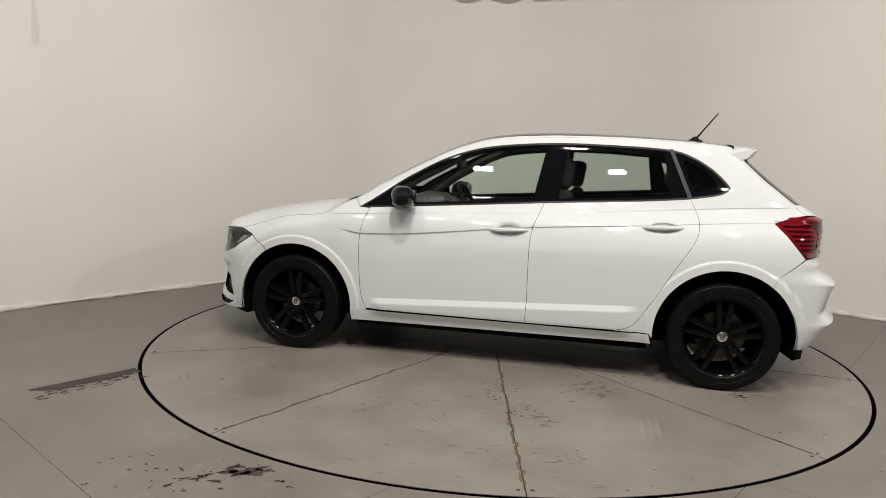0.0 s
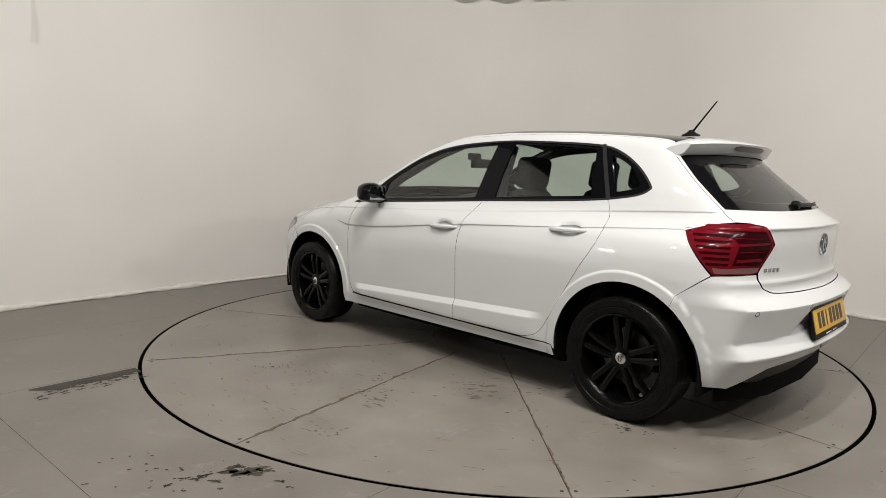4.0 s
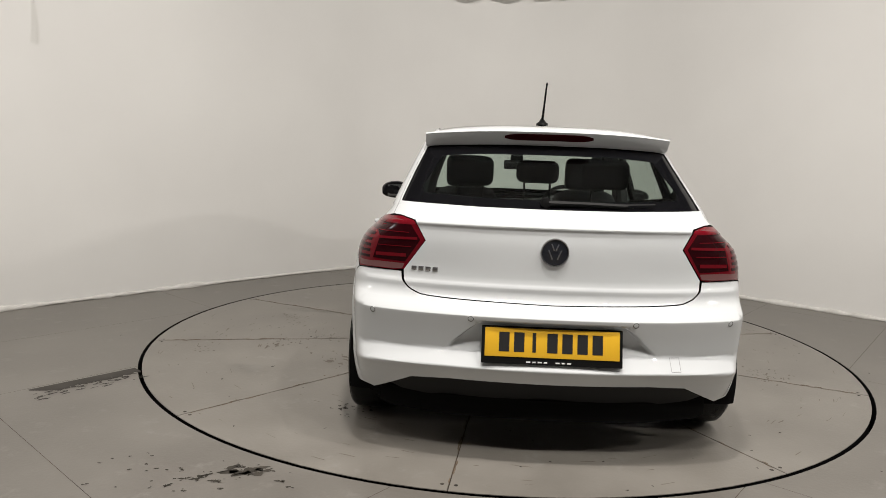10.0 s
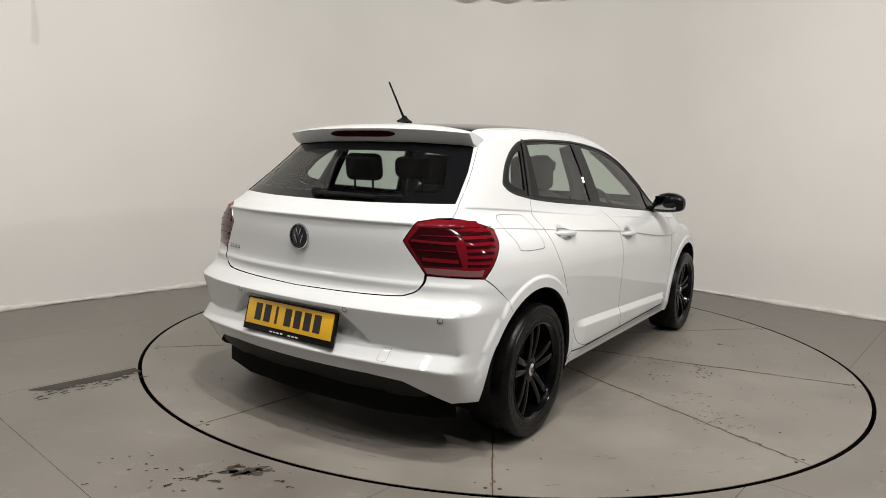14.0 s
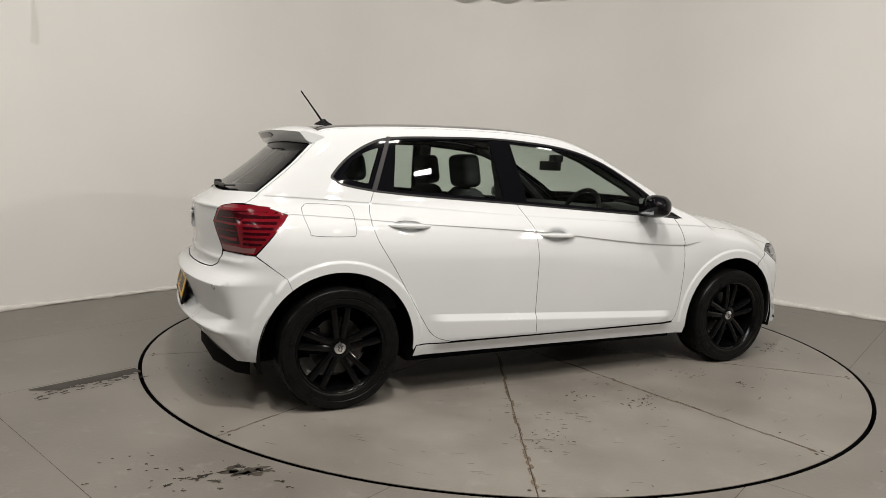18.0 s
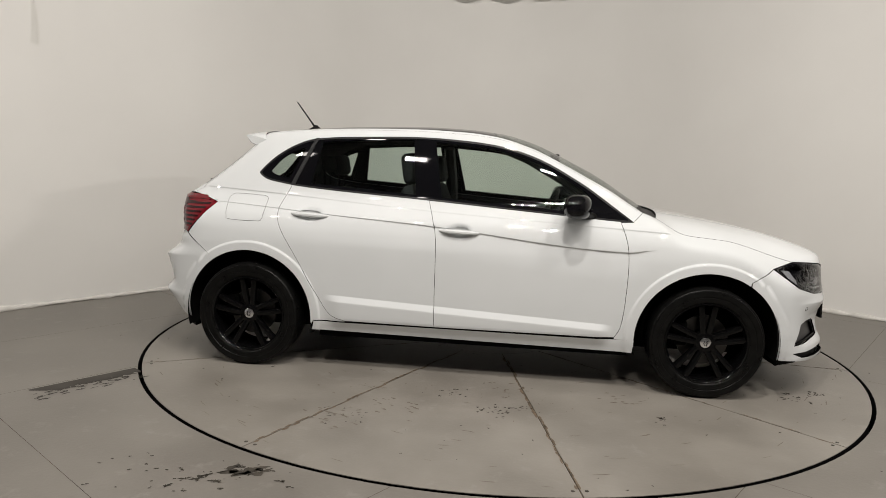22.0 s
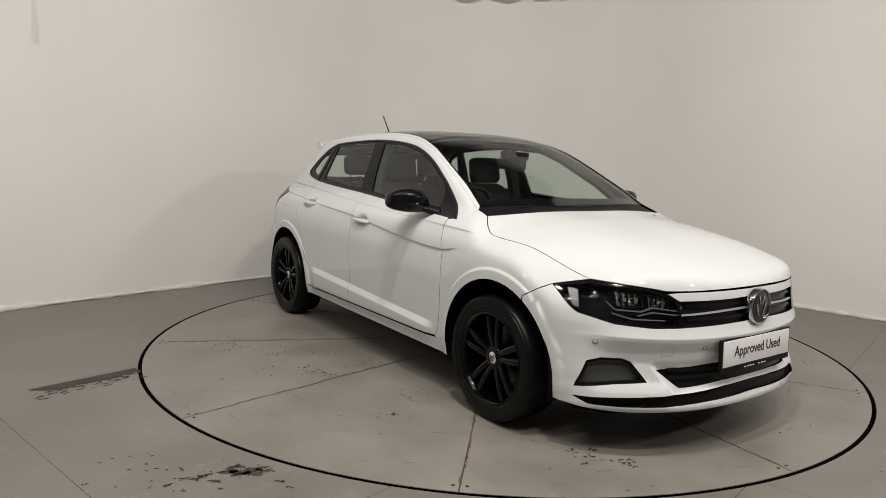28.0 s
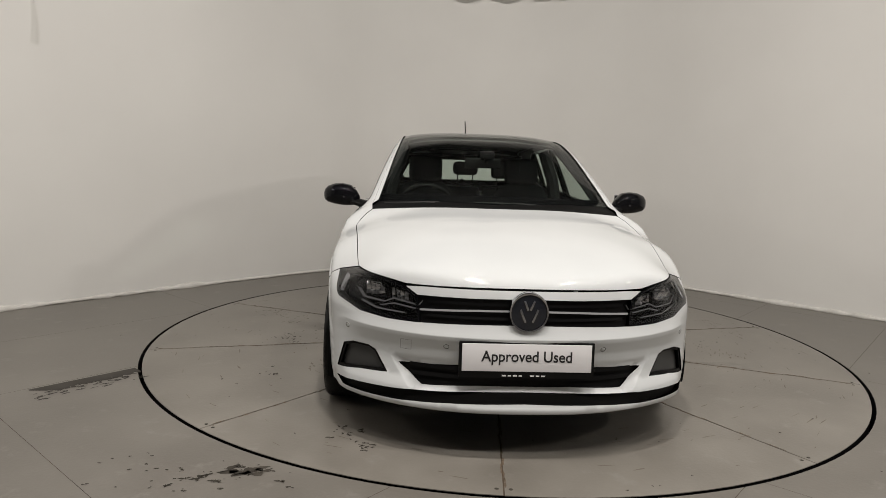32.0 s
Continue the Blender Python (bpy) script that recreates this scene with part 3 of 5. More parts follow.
def build_wall():
    line = spread(WALL_X, 0.12, smooth=True)
    bm = bmesh.new()
    t = np.roll(line, -1, 0) - np.roll(line, 1, 0)
    t[0], t[-1] = line[1] - line[0], line[-1] - line[-2]
    nrm = np.stack([-t[:, 1], t[:, 0]], 1) / np.linalg.norm(t, axis=1)[:, None]
    cols = []
    for (x, y), (nx, ny) in zip(line, nrm):
        cols.append([bm.verts.new((x + nx * o, y + ny * o, z)) for o, z in ((0, -0.01), (0, 0.4), (0, 1.2), (0, 2.2), (0, 3.2), (0, WALL_H), (0.12, WALL_H), (0.12, -0.01))])
    for a, b in zip(cols, cols[1:]):
        for i in range(7):
            bm.faces.new((a[i], b[i], b[i + 1], a[i + 1]))
    tagged(part("wall_curved", bm, M_WALL), "seamless curved matt white studio backdrop wall", kind="structure")
    # closing walls stand out of view; wall_behind's mid grey bounces frontal fill
    for name, size, at in (("wall_behind", (16.6, 0.12, HALL_H), (0, -9.0, HALL_H / 2)), ("wall_west", (0.12, 13.4, HALL_H), (-8.3, -2.3, HALL_H / 2)), ("wall_east", (0.12, 13.4, HALL_H), (8.3, -2.3, HALL_H / 2)), ("wall_north", (16.6, 0.12, HALL_H), (0, 4.4, HALL_H / 2))):
        bm = bmesh.new()
        box(bm, size, at)
        if name == "wall_behind":
            tagged(part(name, bm, M_BACKFILL), "unseen wall behind the camera, greyed to bounce fill", kind="structure")
        else:
            tagged(part(name, bm, M_BACK), "plain pale wall of the hall", kind="structure")
    # uneven foam strip along the foot of the wall
    rnd = random.Random(4)
    pts, rad = [], []
    for (x, y), (nx, ny) in zip(spread(line, 0.06), np.repeat(nrm, 2, axis=0)[: len(spread(line, 0.06))]):
        pts.append((x, y, 0.012))
    pts = [p for p in pts if p[1] > -1.5]
    w = 0.0
    for k, p in enumerate(pts):
        w = 0.8 * w + rnd.uniform(-0.006, 0.006)
        rad.append(0.018 + w + 0.006 * math.sin(k * 0.31) + 0.004 * math.sin(k * 0.83))
    bm = bmesh.new()
    tube(bm, pts, [max(0.012, r) for r in rad], 10)
    tagged(part("baseboard", bm, M_HEM), "lumpy white foam strip along the wall foot", kind="structure")
    bm = bmesh.new()
    box(bm, (16.8, 13.8, 0.1), (0, -2.3, HALL_H + 0.05))
    for k in range(10):
        box(bm, (0.14, 13.6, 0.24), (-7.2 + 1.6 * k, -2.3, HALL_H - 0.12))
    for k in range(40):
        box(bm, (16.7, 0.12, 0.03), (0, -9.0 + 0.34 * k, HALL_H - 0.012))
    tagged(part("ceiling", bm, M_CEIL, smooth=False), "grey corrugated sheet ceiling with steel beams", kind="structure")


def build_hangings():
    # strip of crumpled clear film hanging on the wall
    strip = new("hanging_film")
    strip.location = (HANG[0], HANG[1], HANG[2])
    strip.rotation_euler = (0, 0, radians(55))
    tagged(strip, "crumpled strip of clear plastic film hanging on the wall", "plastic film")
    rnd = random.Random(8)
    bm = bmesh.new()
    rows = []
    for k in range(26):
        z = k / 25 * 1.25
        half = 0.028 * (1 - 0.72 * min(1, z / 0.33)) + 0.006
        row = []
        for j in range(7):
            u = (j - 3) / 3
            row.append(bm.verts.new((u * half + 0.012 * math.sin(z * 9) - 0.03 * z, -0.012 - 0.012 * math.cos(u * 1.5) + rnd.uniform(-0.004, 0.004), z)))
        rows.append(row)
    for a, b in zip(rows, rows[1:]):
        for j in range(6):
            bm.faces.new((a[j], a[j + 1], b[j + 1], b[j]))
    bmesh.ops.solidify(bm, geom=bm.faces[:], thickness=0.003)
    part("film", bm, M_CLEAR, strip)
    # drooping fabric hems at the top of the backdrop
    for k, (x0, x1, y, z, sag) in enumerate(HEMS):
        hem = new("fabric_swag")
        hem.location = ((x0 + x1) / 2, y, z + 0.012)
        tagged(hem, "drooping white fabric hem fixed high on the backdrop wall", "fabric hem", "fabric hems")
        bm = bmesh.new()
        rows = []
        for i in range(17):
            u = i / 8 - 1
            x = u * (x1 - x0) / 2
            dip = sag * (1 - u * u)
            rows.append([bm.verts.new((x, -0.03 - 0.02 * math.sin(5 * u + q), -dip * (1 - q / 5) + q * 0.07)) for q in range(6)])
        for a, b in zip(rows, rows[1:]):
            for q in range(5):
                bm.faces.new((a[q], b[q], b[q + 1], a[q + 1]))
        bmesh.ops.solidify(bm, geom=bm.faces[:], thickness=0.012)
        part("cloth", bm, M_FILM, hem)


def build_floods():
    for eye, aim, power in LAMPS:
        head = new("flood_lamp")
        head.matrix_world = look(eye, aim)
        tagged(head, "small rectangular LED flood lamp under the ceiling", "flood lamp", "flood lamps")
        bm = bmesh.new()
        box(bm, (0.42, 0.24, 0.06), (0, 0, 0.0), 0.012)
        part("housing", bm, M_CASE, head)
        inv = head.matrix_world.inverted()
        up = Vector(eye) + Vector((0, 0, 0.30))
        bm = bmesh.new()
        tube(bm, [inv @ Vector(eye), inv @ up], 0.012, 8)
        part("bracket", bm, M_CASE, head)
    bm = bmesh.new()
    pts = [(-5.0, -3.3, FLOOD_Z + 0.28)] + [(x, y, FLOOD_Z + 0.28) for x, y, _ in FLOODS] + [(5.0, -3.2, FLOOD_Z + 0.28)]
    tube(bm, pts, 0.03, 10)
    for x, y, z in (pts[0], pts[3], pts[-1]):
        tube(bm, [(x, y, z), (x, y, HALL_H)], 0.012, 6)
    pts = [(-3.0, -2.8, FLOOD_Z + 0.28)] + [(x, y, FLOOD_Z + 0.28) for x, y, _ in OVERHEAD] + [(3.0, -2.8, FLOOD_Z + 0.28)]
    cross = bmesh.new()
    tube(cross, pts, 0.03, 10)
    for x, y, z in pts:
        tube(cross, [(x, y, z), (x, y, HALL_H)], 0.012, 6)
    tagged(part("lamp_bar", cross, M_CASE), "dark steel tube with three floods over the turntable", "lamp bar")
    tagged(part("lamp_bar", bm, M_CASE), "dark steel tube carrying the flood lamps under the roof", "lamp bar")
    for x, y, _ in LOW:
        stand = new("lamp_stand")
        stand.location = (x, y, 0)
        tagged(stand, "black tripod stand holding a low flood lamp", "lamp stand", "lamp stands")
        bm = bmesh.new()
        tube(bm, [(0, 0, 0.3), (0, 0, LOW_Z + 0.32)], 0.016, 10)
        part("pole", bm, M_CASE, stand)
        for k in range(3):
            a = 2.094 * k
            bm = bmesh.new()
            tube(bm, [(0, 0, 0.8), (0.45 * math.cos(a), 0.45 * math.sin(a), 0.012)], 0.012, 8)
            part("leg", bm, M_CASE, stand)


def streak(bm, p, q, wide, z, rnd, jag=0.35):
    """A long thin patch from p to q with ragged edges and pointed ends."""
    p, q = Vector(p), Vector(q)
    along = q - p
    side = Vector((-along.y, along.x)).normalized()
    n = max(4, int(along.length / 0.012))
    left, right = [], []
    for k in range(n + 1):
        u = k / n
        w = wide * (0.12 + 0.88 * math.sin(math.pi * u) ** 0.35) * rnd.uniform(1 - jag, 1 + jag)
        c = p + along * u
        left.append(bm.verts.new((*(c + side * w * rnd.uniform(0.35, 0.65)), z)))
        right.append(bm.verts.new((*(c - side * w * rnd.uniform(0.35, 0.65)), z)))
    for k in range(n):
        bm.faces.new((right[k], right[k + 1], left[k + 1], left[k]))


def specks(bm, rnd, at, reach, count, size, z=0.0008, long=1.8, turn=None):
    """A scatter of small spots, thicker towards its middle."""
    for k in range(count):
        a, r = rnd.uniform(0, 6.283), reach * rnd.random() ** 0.8
        blot(bm, at[0] + r * math.cos(a), at[1] + r * math.sin(a), size * 0.75 * rnd.uniform(0.35, 1.0) * rnd.uniform(0.5, 1), z, rnd.randrange(10 ** 6), rnd.uniform(1, long), rnd.uniform(0, 3) if turn is None else turn + rnd.uniform(-0.3, 0.3), 0.7)


def build_marks(floor, table):
    """Stains and scuffs on the floor, lying as thin films."""
    rnd = random.Random(21)
    # oil spots beside the turntable
    bm = bmesh.new()
    for x, y, s in ((-0.93, -2.225, 0.045), (-0.98, -2.215, 0.03), (-0.86, -2.205, 0.022), (-1.07, -2.295, 0.02), (-1.05, -2.27, 0.012), (-0.90, -2.235, 0.03), (-0.95, -2.19, 0.012), (-1.12, -2.31, 0.012), (-1.0, -2.31, 0.014), (-1.16, -2.37, 0.01)):
        blot(bm, x, y, s * 0.72, 0.0012, int(s * 1e4) + int(x * 100), 1.5, 0.4, 1.0)
        specks(bm, rnd, (x, y), s * 2.2, 5, 0.007, 0.0012, 2.0, 0.4)
    for k in range(40):
        blot(bm, rnd.uniform(-1.5, -0.7), rnd.uniform(-2.42, -2.15), rnd.uniform(0.002, 0.006), 0.0012, k, 1.6)
    for k in range(46):
        blot(bm, rnd.uniform(-3.2, 3.2), rnd.uniform(-2.6, 2.6), rnd.uniform(0.002, 0.006), 0.0009, 900 + k, 1.8, rnd.uniform(0, 3))
    tagged(part("oil_stain", bm, M_DARKSTAIN, floor), kind="stuff")
    # damp band along a joint, with a torn lower edge
    bm = bmesh.new()
    a, b = Vector((-2.32, -1.545)), Vector((-2.005, -1.119))
    side = Vector((0.803, -0.596))
    rows, n = [], 44
    for k in range(n + 1):
        u = k / n
        w = (0.02 + 0.105 * min(1, u / 0.22)) * rnd.uniform(0.72, 1.12) * (1 - 0.25 * u)
        c = a.lerp(b, u)
        rows.append([bm.verts.new((*(c + side * o), 0.0012)) for o in (0.004, w * 0.5, w)])
    for p, q in zip(rows, rows[1:]):
        for i in range(2):
            bm.faces.new((p[i + 1], q[i + 1], q[i], p[i])[::-1] if (q[0].co - p[0].co).cross(p[1].co - p[0].co).z > 0 else (p[i], p[i + 1], q[i + 1], q[i]))
    bmesh.ops.recalc_face_normals(bm, faces=bm.faces[:])
    if sum(f.normal.z for f in bm.faces) < 0:
        bmesh.ops.reverse_faces(bm, faces=bm.faces[:])
    for k in range(60):
        u = rnd.random()
        c = a.lerp(b, u) + side * (0.09 + 0.11 * rnd.random() ** 1.6) - (b - a) * 0.04
        blot(bm, c.x, c.y, rnd.uniform(0.003, 0.010), 0.0008, 300 + k, 2.2, GRID, 0.6)
    tagged(part("damp_stain", bm, M_DAMP, floor), kind="stuff")
    # light rubbed streaks in two patches
    for ends in ((((0.648, 1.604), (0.615, 1.372)), ((0.61, 1.61), (0.583, 1.323)), ((0.573, 1.60), (0.553, 1.277)), ((0.538, 1.575), (0.524, 1.23))), (((-0.888, 1.328), (-0.895, 1.564)), ((-0.921, 1.317), (-0.925, 1.574)), ((-0.96, 1.304), (-0.957, 1.55)), ((-0.992, 1.28), (-0.997, 1.533)))):
        bm = bmesh.new()
        for p, q in ends:
            streak(bm, p, q, 0.011, 0.0008, rnd, 0.55)
            streak(bm, (p[0] + 0.013, p[1] + 0.03), (q[0] + 0.012, q[1] - 0.02), 0.005, 0.0008, rnd, 0.6)
        tagged(part("scuff_patch", bm, M_SCUFF, table), kind="stuff")
    # dirty smears along the tyre's track
    bm = bmesh.new()
    for x, y, long, wide in ((-0.59, 1.02, 0.10, 0.022), (-0.23, 1.14, 0.08, 0.02), (-0.64, -1.66, 0.12, 0.022), (-0.58, -1.61, 0.10, 0.018), (-0.96, 0.62, 0.12, 0.03), (0.12, -1.08, 0.10, 0.024), (-0.40, -1.46, 0.13, 0.03), (0.73, -1.12, 0.12, 0.028), (-0.64, 1.846, 0.06, 0.03), (0.36, 1.50, 0.16, 0.018), (0.24, 1.44, 0.12, 0.014), (-0.46, 1.40, 0.16, 0.04), (-0.70, 0.90, 0.2, 0.05)):
        a = math.atan2(y, x) + math.pi / 2 + rnd.uniform(-0.35, 0.35)
        d = Vector((math.cos(a), math.sin(a))) * long
        for j in range(12):
            o = Vector((rnd.gauss(0, 0.07), rnd.gauss(0, 0.06)))
            streak(bm, Vector((x, y)) + o - d * rnd.uniform(0.05, 0.22), Vector((x, y)) + o + d * rnd.uniform(0.05, 0.22), wide * rnd.uniform(0.2, 0.55), 0.0006 + 0.00005 * j, rnd, 0.7)
    tagged(part("dirt_smear", bm, M_SMEAR, table), kind="stuff")
    bm = bmesh.new()
    for k in range(300):
        a, r = rnd.uniform(0, 6.283), 2.2 * math.sqrt(rnd.uniform(0.12, 1))
        d = a + math.pi / 2 + rnd.uniform(-0.2, 0.2)
        c, v = Vector((r * math.cos(a), r * math.sin(a))), Vector((math.cos(d), math.sin(d))) * rnd.uniform(0.01, 0.045)
        streak(bm, c - v, c + v, rnd.uniform(0.002, 0.006), 0.0007, rnd, 0.5)
    tagged(part("streak_dirt", bm, M_SMEAR, table), kind="stuff")
    # dark specks, in clusters and strewn
    bm = bmesh.new()
    for x, y, reach, count, size in ((0.12, -1.41, 0.12, 26, 0.012), (-0.13, -1.21, 0.10, 14, 0.010), (0.25, -1.35, 0.08, 10, 0.010), (0.90, -1.35, 0.10, 12, 0.011), (-1.51, 0.74, 0.13, 26, 0.013), (1.70, -0.85, 0.10, 18, 0.013), (1.81, -0.79, 0.08, 14, 0.012), (-0.40, 1.40, 0.16, 16, 0.010), (0.10, 1.45, 0.22, 22, 0.007), (-0.66, 0.90, 0.2, 14, 0.008), (-0.62, -1.62, 0.14, 20, 0.008), (-0.2, 1.2, 0.1, 14, 0.010)):
        specks(bm, rnd, (x, y), reach, count, size)
    specks(bm, rnd, (0, 0), 2.2, 110, 0.007)
    tagged(part("dark_specks", bm, M_DARKSTAIN, table), kind="stuff")
    # rusty dirt beside the joints
    bm = bmesh.new()
    for k in range(10):
        ang = 29.76 + 36 * k
        a = radians(ang)
        d, side = Vector((math.cos(a), math.sin(a))), Vector((-math.sin(a), math.cos(a)))
        much = 2.8 if round(ang) in (102, 282, 66, 246) else 1.3
        r = 0.5
        while r < 2.2:
            step = rnd.uniform(0.03, 0.12)
            if rnd.random() < 0.45 + 0.2 * much:
                s = rnd.choice((-1, 1))
                w = rnd.uniform(0.003, 0.008) * (0.6 + 0.4 * much)
                c0, c1 = d * r + side * s * (0.002 + w / 2), d * min(2.2, r + step) + side * s * (0.002 + w / 2)
                streak(bm, c0, c1, w, 0.0009, rnd, 0.6)
            r += step * 0.7
        specks(bm, rnd, tuple(d * 1.3), 0.10 * much, int(7 * much), 0.007, 0.0009)
    tagged(part("rust_dirt", bm, M_RUST, table), kind="stuff")


HANG = (-3.505, 0.213, 1.99)
HEMS = ((-0.76, -0.30, 3.22, 3.12, 0.05), (-0.22, 0.16, 3.33, 3.13, 0.035), (0.3, 0.55, 3.33, 3.13, 0.02), (0.58, 0.85, 3.26, 3.12, 0.02))
floor_ob = build_floor()
table_ob = build_turntable()
build_wall()
build_hangings()
build_floods()
build_marks(floor_ob, table_ob)


# ---------------------------------------------------------------- the car
car = new("car")
tagged(car, "white five-door hatchback car with black wheels and black roof", "car")
ARCH = 0.374


def arch(ax, a0, a1, r=ARCH):
    n = max(4, int(abs(a1 - a0) / 4))
    return np.array([(ax + r * math.cos(radians(a)), HUB_Z + r * math.sin(radians(a))) for a in np.linspace(a0, a1, n)])


DOOR_FRONT = spread([(0.805, 0.925), (0.835, 0.83), (0.85, 0.72), (0.845, 0.51), (0.83, 0.37), (0.80, 0.305)], 0.02, True)
DOOR_MID = spread([(-0.255, 0.998), (-0.205, 0.86), (-0.19, 0.73), (-0.19, 0.45), (-0.185, 0.30)], 0.02, True)
DOOR_REAR = spread([(-1.075, 1.056), (-1.115, 0.95), (-1.10, 0.84), (-1.00, 0.67), (-0.86, 0.43), (-0.79, 0.335), (-0.70, 0.302)], 0.02, True)
belt = pchip((0.90, 0.805, 0.43, -0.24, -1.075, -1.2), (0.925, 0.93, 0.953, 0.998, 1.056, 1.075))
DLO_TOP = spread([(0.872, 0.93), (0.70, 1.055), (0.57, 1.14), (0.35, 1.255), (0.10, 1.325), (-0.28, 1.357), (-0.66, 1.352), (-0.95, 1.335), (-1.08, 1.297), (-1.195, 1.225), (-1.278, 1.14), (-1.278, 1.112), (-1.22, 1.082), (-1.075, 1.056)], 0.02, True)
ROOF_LINE = spread([(0.93, 0.685), (0.73, 0.645), (0.5, 0.606), (0.3, 0.574), (0.13, 0.555), (-0.3, 0.537), (-0.8, 0.53), (-1.15, 0.52), (-1.36, 0.505)], 0.02, True)
HOOD_SIDE = spread([(1.0, 0.68), (1.045, 0.715), (1.09, 0.74), (1.151, 0.754), (1.35, 0.736), (1.57, 0.716), (1.70, 0.702)], 0.02, True)
NOSE_LINE = spread([(0.70, 0.749), (0.66, 0.745), (0.55, 0.729), (0.49, 0.7175), (0.42, 0.7165), (0.0, 0.7165)])
TAIL_EDGE = spread([(0.538, 1.325), (0.572, 1.235), (0.616, 1.12), (0.638, 1.05), (0.656, 0.992)], 0.02, True)


def belt_line(x0, x1):
    xs = np.linspace(x0, x1, max(3, int(abs(x1 - x0) / 0.02)))
    return np.stack([xs, belt(xs)], 1)


S, T, F, R = on_side, on_top, on_front, on_rear

FEATURES = []
for dz in (0.011, 0.001, -0.003, -0.0075, -0.018):
    FEATURES.append(S([(x, crease(x) + dz) for x in np.arange(-1.84, 1.0, 0.012)]))
for dz in (0.010, 0.003, -0.003, -0.012, -0.030, -0.036, -0.043):
    FEATURES.append(S([(x, band_top(x) + dz) for x in np.arange(-0.84, 0.80, 0.012)]))
for ax in (AXLE_F, AXLE_R):
    for r in (0.442, 0.433, 0.427, 0.421, 0.414, 0.405):
        FEATURES.append(S([(ax + r * math.cos(a), HUB_Z + r * math.sin(a)) for a in np.arange(0.0, 3.15, 0.026)]))
for dz in (0.006, -0.001, -0.006, -0.014):
    FEATURES.append(S([(x, shoulder(x) + dz) for x in np.arange(-1.6, 1.6, 0.013)]))

# handles: a dished recess in each door skin
HANDLES = {"front": (-0.065, 0.842), "rear": (-0.925, 0.898)}


def dish(which):
    hx, hz = HANDLES[which]
    return lambda p: -0.026 * np.exp(-(((p[:, 0] - hx) / 0.062) ** 2 + ((p[:, 2] - hz - 0.004) / 0.031) ** 2) ** 2.2)


def dense_box(hx, hz):
    q = flat(S([(hx, hz)]), "side")[0]
    return [(q[0] - 0.075, q[1] - 0.05, q[0] + 0.075, q[1] + 0.05, 0.007)]


loop = ring(S(belt_line(-0.255, 0.805)), S(DOOR_FRONT), S(spread([(0.80, 0.305), (-0.185, 0.30)])), S(DOOR_MID[::-1]))
doors_f = panel("front_door", car, M_PAINT, [loop], "side", 0.02, dense=dense_box(*HANDLES["front"]), mirror=True, raise_by=dish("front"), lines=FEATURES)
loop = ring(S(belt_line(-1.075, -0.255)), S(DOOR_MID), S(spread([(-0.185, 0.30), (-0.70, 0.302)])), S(DOOR_REAR[::-1]))
doors_r = panel("rear_door", car, M_PAINT, [loop], "side", 0.02, dense=dense_box(*HANDLES["rear"]), mirror=True, raise_by=dish("rear"), lines=FEATURES)

# front wing
loop = ring(T(HOOD_SIDE), F([(0.70, 0.747)]), S(spread([(1.60, 0.716), (1.48, 0.645)])), S(arch(AXLE_F, 58, 186)), S(spread([(0.905, 0.25), (0.885, 0.29), (0.80, 0.295)])), S(DOOR_FRONT[::-1]), S(spread([(0.805, 0.925), (0.872, 0.93)])), T(spread([(0.93, 0.685), (1.0, 0.68)])))
panel("front_wing", car, M_PAINT, [loop], "side", 0.02, mirror=True, lines=FEATURES)

# rear quarter with the C post, roof rail and A post in one pressing
loop = ring(T(ROOF_LINE), R(TAIL_EDGE), S(spread([(-1.58, 0.969), (-1.509, 0.945), (-1.665, 0.762), (-1.53, 0.655)], 0.02)), S(arch(AXLE_R, 128, -4)), S(spread([(-0.90, 0.27), (-0.885, 0.295), (-0.70, 0.298)])), S(DOOR_REAR[::-1]), S(DLO_TOP[::-1]))
panel("rear_quarter", car, M_PAINT, [loop], "side", 0.022, gap=0.0010, mirror=True, lines=FEATURES)
panel("inner_quarter", car, M_CABIN, [loop], "side", 0.05, depth=0.024, gap=0.004, lip=0, mirror=True, label="dark inner post trim")

# sill
loop = ring(S(spread([(0.905, 0.296), (-0.885, 0.292)])), S(spread([(-0.885, 0.292), (-0.90, 0.235), (0.90, 0.222), (0.905, 0.296)])))
panel("sill", car, M_PAINT, [loop], "side", 0.02, mirror=True)

# side windows: black frame with three panes
W_FRONT = ring(spread([(0.63, 0.968), (0.40, 0.980), (-0.185, 1.019)]), spread([(-0.185, 1.019), (-0.245, 1.336)]), spread([(-0.245, 1.336), (0.08, 1.305), (0.33, 1.238), (0.53, 1.135), (0.62, 1.075), (0.63, 1.05)], 0.02, True), spread([(0.63, 1.05), (0.63, 0.968)]))
W_REAR = ring(spread([(-0.335, 1.029), (-0.965, 1.072)]), spread([(-0.965, 1.072), (-0.925, 1.316)]), spread([(-0.925, 1.316), (-0.66, 1.335), (-0.375, 1.340)]), spread([(-0.375, 1.340), (-0.335, 1.029)]))
W_QUART = ring(spread([(-1.098, 1.098), (-1.175, 1.113), (-1.212, 1.132), (-1.212, 1.150), (-1.160, 1.212), (-1.090, 1.258), (-1.022, 1.282)], 0.02, True), spread([(-1.022, 1.282), (-1.098, 1.098)]))
loop = ring(S(belt_line(-1.075, 0.872)), S(DLO_TOP))
panel("window_frame", car, M_FRAME, [loop, S(W_FRONT), S(W_REAR), S(W_QUART)], "side", 0.03, depth=0.002, gap=0.001, lip=0.012, mirror=True, label="gloss black window surround")
